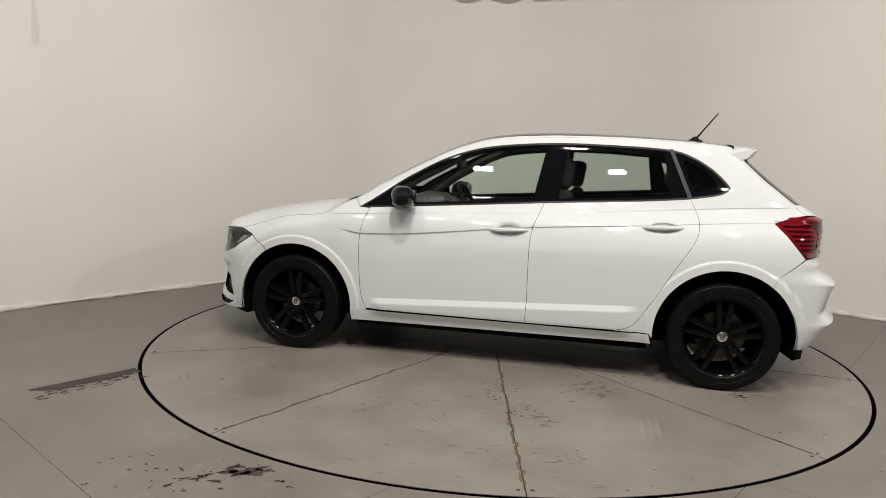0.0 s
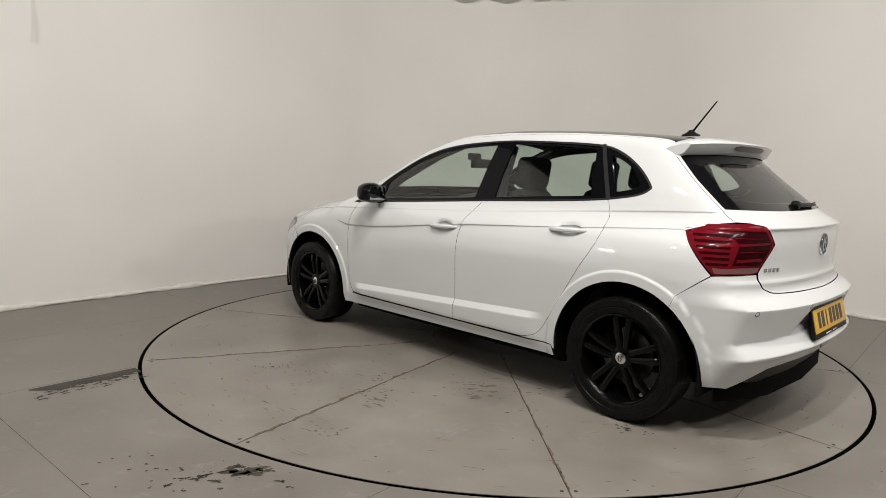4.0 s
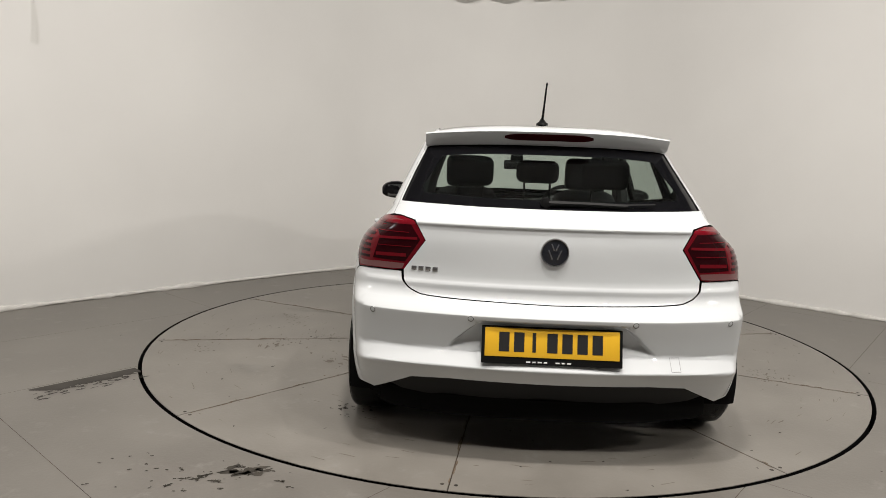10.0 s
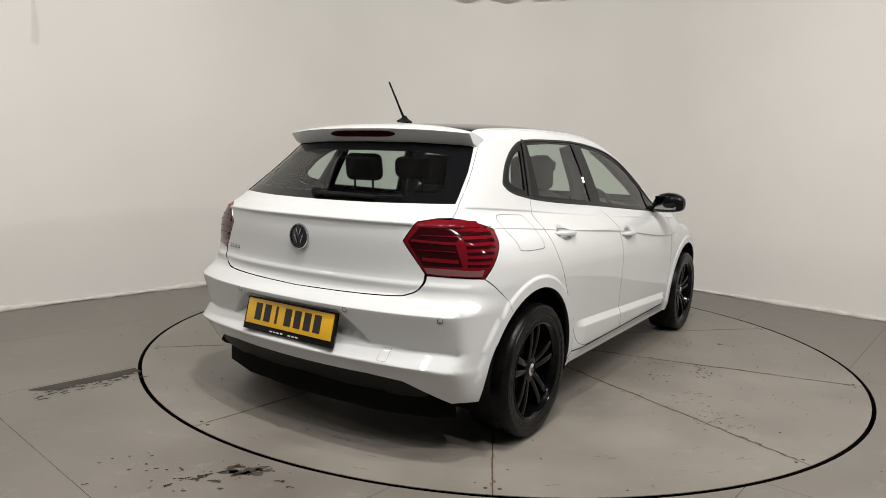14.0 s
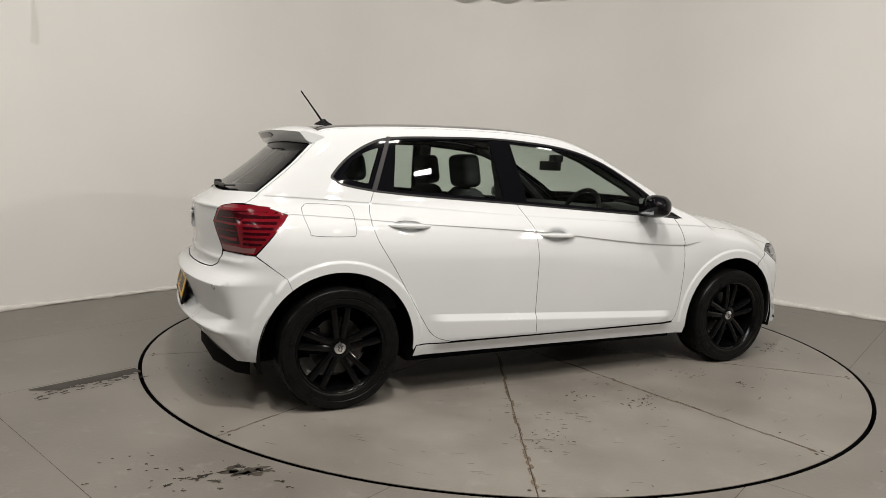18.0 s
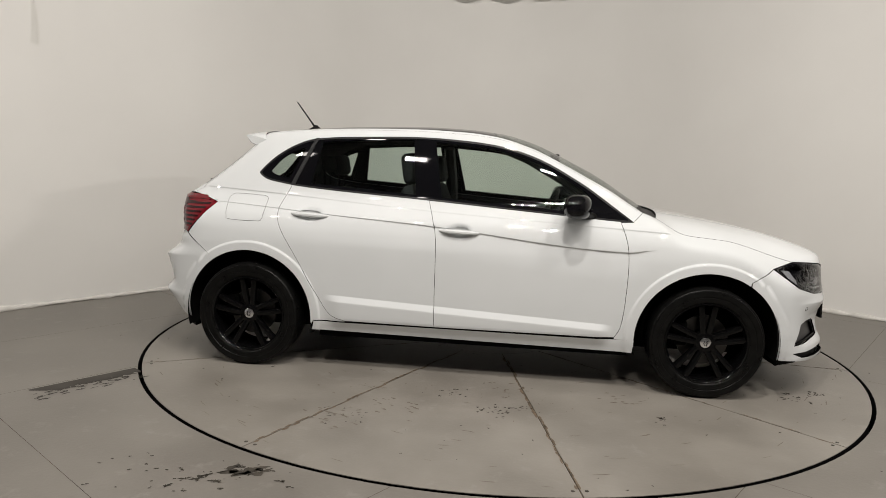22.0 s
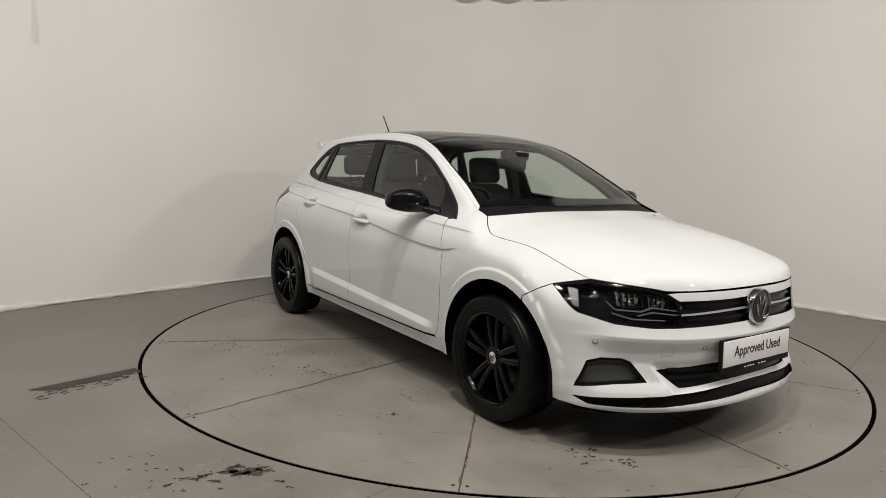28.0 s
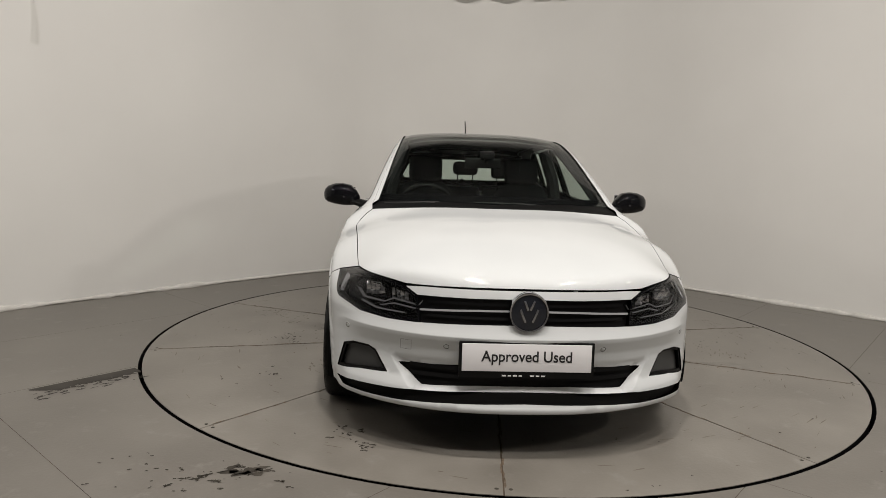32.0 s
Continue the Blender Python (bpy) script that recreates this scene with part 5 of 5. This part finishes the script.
def headrest(bm, x, y, z, w=0.25, h=0.17, d=0.10):
    made = bmesh.ops.create_cube(bm, size=1.0, matrix=Matrix.Translation((x, y, z)) @ Matrix.Rotation(-0.15, 4, "Y") @ Matrix.Diagonal((d, w, h, 1)))
    edges = list({e for v in made["verts"] for e in v.link_edges})
    bmesh.ops.bevel(bm, geom=edges, offset=0.042, segments=4, affect="EDGES", profile=0.55)


def cushion(bm, rows):
    """A padded body lofted through (x, z, half width, thickness) stations."""
    rings = []
    for i, (x, z, w, d) in enumerate(rows):
        a, b = rows[max(0, i - 1)], rows[min(len(rows) - 1, i + 1)]
        t = Vector((b[0] - a[0], 0, b[1] - a[1])).normalized()
        n = Vector((t.z, 0, -t.x))
        pts = []
        for k in range(20):
            q = 2 * math.pi * k / 20
            cx, sx = math.cos(q), math.sin(q)
            u = w * math.copysign(abs(cx) ** 0.45, cx)
            v = d * math.copysign(abs(sx) ** 0.6, sx) + 0.02 * (abs(cx) ** 3 - 0.4)
            pts.append(bm.verts.new(Vector((x, u, z)) + n * v))
        rings.append(pts)
    for a, b in zip(rings, rings[1:]):
        for k in range(20):
            bm.faces.new((a[k], a[(k + 1) % 20], b[(k + 1) % 20], b[k]))
    bm.faces.new(rings[0])
    bm.faces.new(rings[-1][::-1])


def build_seats():
    seat = new("front_seat")
    seat.parent = car
    bm = bmesh.new()
    cushion(bm, [(0.20, 0.50, 0.20, 0.04), (0.16, 0.52, 0.235, 0.07), (-0.1, 0.50, 0.245, 0.085), (-0.3, 0.48, 0.24, 0.08), (-0.36, 0.47, 0.2, 0.05)])
    part("seat_cushion", bm, M_SEAT, seat)
    bm = bmesh.new()
    cushion(bm, [(-0.30, 0.45, 0.20, 0.05), (-0.31, 0.55, 0.235, 0.075), (-0.36, 0.78, 0.245, 0.075), (-0.41, 0.95, 0.22, 0.06), (-0.435, 1.04, 0.17, 0.05), (-0.44, 1.065, 0.12, 0.025)])
    part("backrest", bm, M_SEAT, seat)
    bm = bmesh.new()
    headrest(bm, -0.435, 0, 1.165, 0.25, 0.19, 0.105)
    part("headrest", bm, M_SEAT, seat)
    for s in (-1, 1):
        bm = bmesh.new()
        tube(bm, [(-0.44, s * 0.06, 1.02), (-0.437, s * 0.06, 1.12)], 0.006, 8)
        part("headrest_post", bm, M_TRIM, seat)
    seat.matrix_basis = pose(0.08, 0.36, 0)
    copy_parts(seat, pose(0.02, -0.36, 0), car)
    bench = new("rear_bench")
    bench.parent = car
    bm = bmesh.new()
    box(bm, (0.46, 1.24, 0.16), (-0.80, 0, 0.50), 0.05, seg=3)
    part("seat_cushion", bm, M_SEAT, bench)
    bm = bmesh.new()
    for y, w in ((-0.24, 0.74), (0.39, 0.48)):
        box(bm, (0.13, w, 0.52), (-1.04, y, 0.76), 0.045, Matrix.Rotation(-0.22, 4, "Y"), 3)
    part("backrest", bm, M_SEAT, bench)
    for y, z in ((0.0, 1.175), (0.34, 1.17), (-0.34, 1.17)):
        bm = bmesh.new()
        headrest(bm, -1.08, y, z, 0.215 if y == 0 else 0.235, 0.115 if y == 0 else 0.15, 0.085)
        part("headrest", bm, M_SEAT, bench)
        for s in (-1, 1):
            bm = bmesh.new()
            tube(bm, [(-1.075, y + s * 0.065, 0.98), (-1.08, y + s * 0.065, 1.13)], 0.006, 8)
            part("headrest_post", bm, M_TRIM, bench)


build_underbody()
build_cabin()
build_seats()


# ---------------------------------------------------------------- lamps, badges, plates, mirrors, small parts
Z0 = -DROP


def strip(y0, z0, y1, z1, t0, t1=None, on=None):
    """A thin band on the skin between two points, t0 to t1 high."""
    t1 = t0 if t1 is None else t1
    return ring(on(spread([(y0, z0 + t0 / 2), (y1, z1 + t1 / 2)])), on(spread([(y1, z1 - t1 / 2), (y0, z0 - t0 / 2)])))


# tail lamps
for s in (1, -1):
    lamp = panel("tail_lamp", car, M_RED, [LAMP * [1, s, 1]], "rear", 0.02, lip=0.03, gap=0.0004, label="red wraparound tail lamp")

    def on_lamp(name, mat, outline, up):
        panel(name, lamp, mat, [outline * [1, s, 1]], "rear", 0.012, depth=-up, gap=0.0, lip=0.004)

    on_lamp("dark_lens", M_RED2, R(ring(spread([(0.572, 0.957), (0.735, 0.957)], 0.015), spread([(0.735, 0.957), (0.705, 0.90), (0.735, 0.808)], 0.015), spread([(0.735, 0.808), (0.594, 0.804), (0.532, 0.898), (0.572, 0.957)], 0.015))), 0.0012)
    on_lamp("light_bar", M_RED, strip(0.545, 0.903, 0.71, 0.897, 0.010, on=R), 0.004)
    on_lamp("light_bar", M_RED, strip(0.59, 0.832, 0.72, 0.828, 0.014, on=R), 0.004)
    on_lamp("light_bar", M_RED, strip(0.58, 0.925, 0.71, 0.925, 0.003, on=R), 0.004)
    on_lamp("light_bar", M_RED, strip(0.57, 0.868, 0.71, 0.866, 0.003, on=R), 0.004)
    on_lamp("smoked_lens", M_REDCLEAR, ring(R(spread([(0.596, 0.797), (0.70, 0.797)], 0.015)), S(spread([(-1.665, 0.797), (-1.675, 0.772)], 0.015)), R(spread([(0.66, 0.772), (0.607, 0.775)], 0.015))), 0.0015)
    for k in range(6):
        z = 0.938 - 0.024 * k
        x0 = -1.548 - 0.018 * k
        on_lamp("side_slit", M_RED2, ring(S(spread([(x0, z), (-1.715, z)], 0.015)), S(spread([(-1.715, z - 0.011), (x0 - 0.004, z - 0.011)], 0.015))), 0.0012)

# headlamps: clear lens over a black bowl with two reflectors and a light strip
for s in (1, -1):
    lamp = panel("headlamp", car, M_LENS, [HEAD * [1, s, 1]], "front", 0.02, lip=0.0, gap=0.002, label="headlamp with smoked lens and black bowl")
    panel("lamp_edge", lamp, M_BLACK, [HEAD * [1, s, 1], flat_inset(HEAD, 0.012) * [1, s, 1]], "front", 0.02, depth=0.0015, lip=0.03, gap=0.001)
    panel("lamp_bowl", lamp, M_BLACK, [HEAD * [1, s, 1]], "front", 0.03, depth=0.045, lip=0, gap=-0.002)
    rnd = random.Random(31)
    for y0, y1, z0, z1 in ((0.655, 0.575, 0.708, 0.648), (0.545, 0.475, 0.694, 0.640)):
        cup = ring(F(spread([(y0, z0), (y1, z0 - 0.012)], 0.015)), F(spread([(y1, z1), (y0 - 0.01, z1 - 0.005)], 0.015)))
        panel("reflector_box", lamp, M_GRILLE, [cup * [1, s, 1], flat_inset(cup, 0.005) * [1, s, 1]], "front", 0.012, depth=0.022, lip=0.02, gap=0)
        for a in range(4):
            for b in range(3):
                yc, zc = y0 + (y1 - y0) * (a + 0.5) / 4, z0 - 0.006 + (z1 - z0 + 0.008) * (b + 0.5) / 3
                q = F([(yc, zc)])[0]
                bm = bmesh.new()
                tilt = Matrix.Rotation(rnd.uniform(-0.5, 0.5), 4, "Z") @ Matrix.Rotation(rnd.uniform(-0.5, 0.4), 4, "Y")
                box(bm, (0.004, abs(y1 - y0) / 4.1, abs(z1 - z0) / 3.1), (q[0] - 0.034, s * q[1], q[2] + Z0), 0.001, tilt)
                part("reflector_facet", bm, M_REFLECT, lamp)
    for pts in ([(0.70, 0.672), (0.675, 0.64), (0.585, 0.634), (0.545, 0.652), (0.44, 0.636), (0.425, 0.655)], [(0.60, 0.617), (0.545, 0.632), (0.42, 0.618)], [(0.685, 0.625), (0.62, 0.604), (0.50, 0.600)]):
        low = [(y, z - 0.0045) for y, z in pts][::-1]
        panel("light_strip", lamp, M_DRL, [ring(F(spread(pts, 0.012)), F(spread(low, 0.012))) * [1, s, 1]], "front", 0.012, depth=0.012, lip=0.015, gap=0)
    side = ring(S(spread([(1.655, 0.715), (1.70, 0.71)], 0.012)), S(spread([(1.74, 0.64), (1.715, 0.645)], 0.012)))
    panel("marker_lens", lamp, M_MARKER, [side * [1, s, 1]], "front", 0.012, depth=0.012, lip=0.004, gap=0)

# grille bars
for z, t in ((0.655, 0.006), (0.600, 0.006)):
    panel("grille_bar", car, M_GRILLE, [both(ring(F(spread([(0.0, z + t), (0.405, z + t * 0.9)])), F(spread([(0.405, z - t * 0.9), (0.0, z - t)]))))], "front", 0.02, depth=0.010, lip=0.012, gap=0)
panel("chrome_strip", car, M_BRIGHT, [both(ring(F(spread([(0.0, 0.635), (0.2, 0.632), (0.43, 0.622)])), F(spread([(0.43, 0.615), (0.2, 0.625), (0.0, 0.628)]))))], "front", 0.02, depth=0.004, lip=0.012, gap=0, label="thin chrome strip across the grille")
for z in (0.385, 0.352):
    panel("intake_bar", car, M_GRILLE, [both(ring(F(spread([(0.0, z + 0.008), (0.47, z + 0.008)])), F(spread([(0.46, z - 0.008), (0.0, z - 0.008)]))))], "front", 0.02, depth=0.016, lip=0.014, gap=0)

def badge(name, m, r):
    b = new(name)
    b.parent, b.matrix_basis = car, m
    bm = bmesh.new()
    lathe(bm, [(0.001, 0.006), (r * 0.6, 0.005), (r * 0.9, 0.002), (r * 0.9, -0.02)], 40, "z")
    part("badge_disc", bm, M_BADGE, b)
    bm = bmesh.new()
    lathe(bm, [(r * 0.88, 0.0), (r * 0.90, 0.008), (r * 0.97, 0.009), (r, 0.004), (r, -0.02)], 48, "z")
    part("badge_ring", bm, M_CHROME_DARK, b, "dark chrome ring")
    for w, h, y in ((0.30, 0.52, 0.36), (0.62, 0.72, -0.16)):
        for k in (-1, 1):
            bm = bmesh.new()
            box(bm, (r * 0.11, r * h, 0.006), (k * r * w * 0.5, r * y, 0.006), 0.0015, Matrix.Rotation(k * -0.38, 4, "Z"))
            part("badge_bar", bm, M_CHROME_DARK, b)


badge("front_badge", Matrix.Translation((2.078, 0, 0.625)) @ pose(0, 0, 0, 90, 0, 90), 0.080)
badge("rear_badge", Matrix.Translation((R([(0.0, 0.878)])[0][0] + 0.001, 0, 0.868)) @ pose(0, 0, 0, 90, 0, -90), 0.056)

# name lettering on the tailgate, as plain blocks
for k in range(4):
    bm = bmesh.new()
    q = R([(0.555 - 0.029 * k, 0.783)])[0]
    box(bm, (0.004, 0.021, 0.017), (q[0] - 0.001, q[1], q[2] + Z0), 0.001, Matrix.Rotation(-0.1, 4, "Z"))
    part("name_block", bm, M_CHROME_DARK, car)


def plate(name, m, face, label):
    p = new(name)
    p.parent, p.matrix_basis = car, m
    bm = bmesh.new()
    box(bm, (0.545, 0.146, 0.014), (0, -0.006, -0.004), 0.004)
    part("plate_holder", bm, M_TRIM, p)
    bm = bmesh.new()
    box(bm, (0.52, 0.111, 0.006), (0, 0.004, 0.004), 0.002)
    part("plate_face", bm, face, p, label)
    for k in range(7):
        bm = bmesh.new()
        box(bm, (0.013 if k % 2 else 0.016, 0.0055, 0.001), (-0.09 + 0.022 * k + (0.025 if k > 3 else 0), -0.069, 0.0035))
        part("dealer_mark", bm, M_WHITEINK, p)
    return p


rear_plate = plate("rear_number_plate", Matrix.Translation((-1.944, 0.0, 0.514)) @ pose(0, 0, 0, 76, 0, -90), M_YELLOW, "yellow plate face")
for k in range(7):
    bm = bmesh.new()
    box(bm, (0.040 if k != 2 else 0.014, 0.075, 0.001), (-0.185 + 0.058 * k + (0.012 if k > 2 else 0), 0.006, 0.0075))
    part("plate_bar", bm, M_INK, rear_plate)
front_plate = plate("front_plate", Matrix.Translation((2.082, 0.0, 0.438)) @ pose(0, 0, 0, 88, 0, 90), M_PLATEWHITE, "white show plate")
font = bpy.data.curves.new("plate_text", "FONT")
font.body, font.size, font.align_x, font.align_y, font.extrude, font.offset = "Approved Used", 0.062, "CENTER", "CENTER", 0.0005, 0.0008
txt = new("plate_text", font)
words = bpy.data.meshes.new_from_object(txt)
bpy.data.objects.remove(txt)
ob = mesh_ob("plate_text", words, M_INK, front_plate)
ob.location = (0.0, 0.008, 0.0078)
ob.scale = (0.92, 1, 1)

# door handles
for which, (hx, hz) in HANDLES.items():
    for s in (1, -1):
        p = S([(hx, hz)])[0]
        bm = bmesh.new()
        rows = []
        for u in np.linspace(-1, 1, 19):
            x = hx + 0.112 * u
            q = S([(x, hz - 0.002 - 0.03 * (x - hx))])[0]
            out = 0.03 * (1 - abs(u) ** 3.5)
            half = 0.0115 * (1 - 0.55 * abs(u) ** 3)
            rows.append([bm.verts.new((x, s * (q[1] + o), q[2] + Z0 + v)) for o, v in ((-0.006, half), (out * 0.8, half * 0.95), (out + 0.002, half * 0.4), (out + 0.002, -half * 0.4), (out * 0.8, -half), (-0.004, -half))])
        for a, b in zip(rows, rows[1:]):
            for i in range(5):
                bm.faces.new((a[i], a[i + 1], b[i + 1], b[i]))
        part("door_handle", bm, M_PAINT, (doors_f if which == "front" else doors_r)[0 if s == 1 else 1])

# door mirrors
for s in (1, -1):
    mirror_ob = new("door_mirror")
    mirror_ob.parent = car
    bm = bmesh.new()
    rings = []
    for u, hx, hz, cx, cz in ((-0.005, 0.03, 0.02, 0.592, 0.968), (0.015, 0.055, 0.043, 0.582, 0.980), (0.05, 0.067, 0.062, 0.574, 0.994), (0.10, 0.073, 0.067, 0.565, 0.999), (0.15, 0.069, 0.062, 0.556, 1.0), (0.19, 0.055, 0.050, 0.546, 0.998), (0.21, 0.036, 0.034, 0.538, 0.995), (0.218, 0.010, 0.012, 0.534, 0.993)):
        rings.append([bm.verts.new((cx + hx * math.copysign(abs(math.cos(a)) ** 0.75, math.cos(a)), s * (0.785 + u), cz + hz * math.copysign(abs(math.sin(a)) ** 0.75, math.sin(a)))) for a in np.linspace(0, 2 * math.pi, 25)[:-1]])
    for a, b in zip(rings, rings[1:]):
        for k in range(24):
            bm.faces.new((a[k], a[(k + 1) % 24], b[(k + 1) % 24], b[k]))
    bm.faces.new(rings[0])
    bm.faces.new(rings[-1][::-1])
    part("mirror_shell", bm, M_BLACK, mirror_ob, "gloss black mirror shell")
    bm = bmesh.new()
    tube(bm, [(0.63, s * 0.735, 0.94), (0.605, s * 0.79, 0.955), (0.585, s * 0.86, 0.965)], [0.055, 0.046, 0.034], 12, squash=0.5)
    part("mirror_arm", bm, M_TRIM, mirror_ob)
    bm = bmesh.new()
    box(bm, (0.005, 0.14, 0.088), (0.499, s * 0.885, 0.998), 0.002, Matrix.Rotation(s * 0.08, 4, "Z"))
    part("mirror_glass", bm, M_MIRROR, mirror_ob)
    bm = bmesh.new()
    tube(bm, [(0.635, s * 0.87, 0.985), (0.62, s * 0.92, 0.985), (0.585, s * 0.97, 0.985)], 0.005, 6)
    part("indicator", bm, M_MARKER, mirror_ob)

# spoiler with the high brake lamp
bm = bmesh.new()
rows = []
for y in np.linspace(-0.550, 0.550, 45):
    e = abs(y) / 0.550
    x0 = -1.335 + 0.045 * e**8
    tip = -1.512 + 0.095 * e**2.6
    z0 = T([(x0, abs(y))])[0][2] + 0.002
    zt = 1.364 - 0.018 * e**2.6
    zr = 1.303 - 0.016 * e**2
    xr = R([(abs(y), zr)])[0][0] - 0.001
    rows.append([bm.verts.new(p) for p in ((x0, y, z0), (x0 + (tip - x0) * 0.45, y, z0 + (zt - z0) * 0.4 + 0.006), (tip + 0.012, y, zt + 0.001), (tip, y, zt - 0.006), (tip + 0.006, y, zt - 0.014), (tip + 0.5 * (xr - tip), y, zt - 0.010 + 0.62 * (zr - zt)), (xr, y, zr), (x0 - 0.02, y, z0 - 0.02))])
for a, b in zip(rows, rows[1:]):
    for i in range(7):
        bm.faces.new((a[i], b[i], b[i + 1], a[i + 1]))
bm.faces.new(rows[0])
bm.faces.new(rows[-1][::-1])
spoiler = part("spoiler", bm, M_PAINT, car)
spoiler.location.z = Z0
bm = bmesh.new()
rows = []
for y in np.linspace(-0.195, 0.195, 21):
    e = abs(y) / 0.550
    tip, zt, h = -1.512 + 0.095 * e**2.6, 1.364 - 0.018 * e**2.6, 0.0135 * (1 - (abs(y) / 0.2) ** 8) + 0.002
    c = Vector((tip + 0.0145, y, zt - 0.0285))
    d, n = Vector((0.52, 0, -0.854)), Vector((-0.854, 0, -0.52))
    rows.append([bm.verts.new(c + d * a + n * o) for a, o in ((-h, -0.003), (-h, 0.003), (h, 0.003), (h, -0.003))])
for a, b in zip(rows, rows[1:]):
    for i in range(4):
        bm.faces.new((a[i], b[i], b[(i + 1) % 4], a[(i + 1) % 4]))
bm.faces.new(rows[0])
bm.faces.new(rows[-1][::-1])
part("brake_lamp", bm, M_RED2, spoiler, "dark red high brake lamp")

# aerial
bm = bmesh.new()
lathe(bm, [(0.036, -0.004), (0.034, 0.004), (0.022, 0.012), (0.012, 0.022), (0.008, 0.03), (0.001, 0.032)], 20, "z")
bmesh.ops.scale(bm, vec=(1.5, 0.8, 1), verts=bm.verts[:])
aerial = part("aerial_base", bm, M_TRIM, car)
aerial.location = (-1.165, 0, 1.406)
bm = bmesh.new()
tube(bm, [(-0.005, 0, 0.015), (-0.06, 0, 0.088), (-0.132, 0, 0.182)], [0.0065, 0.005, 0.004], 8)
part("aerial_mast", bm, M_TRIM, aerial)

# wipers
bm = bmesh.new()
for pts in ([(0.94, 0.50, 0.965), (0.965, 0.15, 0.99), (0.965, -0.12, 0.992)], [(0.93, -0.10, 0.985), (0.96, -0.40, 0.985), (0.925, -0.62, 0.972)]):
    tube(bm, pts, [0.012, 0.008, 0.006], 6)
    part("wiper", bm, M_TRIM, car)
    bm = bmesh.new()
bm.free()
bm = bmesh.new()
q = R([(0.02, 1.062), (-0.12, 1.062), (-0.30, 1.058), (-0.42, 1.062)])
lathe(bm, [(0.001, -0.03), (0.02, -0.026), (0.022, 0.0), (0.018, 0.01)], 14, "x", (q[0][0], 0.03, q[0][2] + Z0))
tube(bm, [(a - 0.02, b, c + Z0) for a, b, c in q[:3]], [0.012, 0.009, 0.006], 6)
tube(bm, [(a - 0.012, b, c + Z0 + 0.004) for a, b, c in q], 0.005, 6)
part("rear_wiper", bm, M_TRIM, gate)

# parking sensors
for pts, on in ((((0.715, 0.612), (0.318, 0.612), (-0.318, 0.612), (-0.715, 0.612)), R), (((0.735, 0.503), (0.32, 0.478), (-0.32, 0.478), (-0.735, 0.503)), F)):
    for y, z in pts:
        c = on([(y, z)])
        n = Vector(skin_normal(c)[0])
        bm = bmesh.new()
        lathe(bm, [(0.001, 0.001), (0.0085, 0.001), (0.0092, 0.0005), (0.0092, -0.006), (0.0118, -0.006), (0.0120, 0.0006), (0.0125, 0.0006), (0.013, -0.002)], 20, "z")
        so = part("parking_sensor", bm, M_PAINT, car)
        groove = bmesh.new()
        lathe(groove, [(0.0095, 0.0004), (0.0097, 0.0012), (0.0118, 0.0012), (0.0120, 0.0004)], 20, "z")
        part("sensor_ring", groove, M_FOG, so)
        so.matrix_basis = Matrix.Translation(Vector(c[0]) + Vector((0, 0, Z0))) @ n.to_track_quat("Z", "Y").to_matrix().to_4x4()

# fuel flap on the car's right flank
FLAP = spread([(-1.23, 0.99), (-1.40, 0.997), (-1.435, 0.985), (-1.445, 0.96), (-1.425, 0.875), (-1.40, 0.852), (-1.23, 0.848), (-1.205, 0.86), (-1.20, 0.885), (-1.20, 0.96), (-1.21, 0.982), (-1.23, 0.99)], 0.012, True)
groove = ring(S(FLAP))
inner_f = flat_inset(groove, 0.0022, "side")
panel("fuel_flap_gap", car, M_FOG, [groove * [1, -1, 1], inner_f * [1, -1, 1]], "side", 0.01, depth=-0.0012, lip=0, gap=0)
# towing eye covers, front and rear
for name, on, dom, y0, y1, z0, z1 in (("tow_cover_gap", F, "front", -0.505, -0.46, 0.447, 0.492), ("tow_cover_gap", R, "rear", -0.512, -0.472, 0.427, 0.474)):
    rim = ring(on(spread([(y0, z0), (y1, z0), (y1, z1), (y0, z1), (y0, z0)], 0.01)))
    panel(name, car, M_MARKER, [rim, flat_inset(rim, 0.0013, dom)], dom, 0.02, depth=-0.0012, lip=0, gap=0)


# ---------------------------------------------------------------- motion
CAR_AT = Vector((-0.0992, -0.1362, 0.0))


def angle(t):
    """The turntable's angle: it turns evenly, a little under eight degrees a second."""
    return 45.01 - 7.94 * (t - 16.0)


def motions():
    times = [0.5 * k for k in range(65)]
    spun, carried = [], []
    for t in times:
        turn = pose(0, 0, 0, rz=angle(t))
        spun.append((t, turn))
        carried.append((t, Matrix.Translation(turn @ CAR_AT) @ turn))
    walk(table_ob, spun)
    walk(car, carried)


motions()
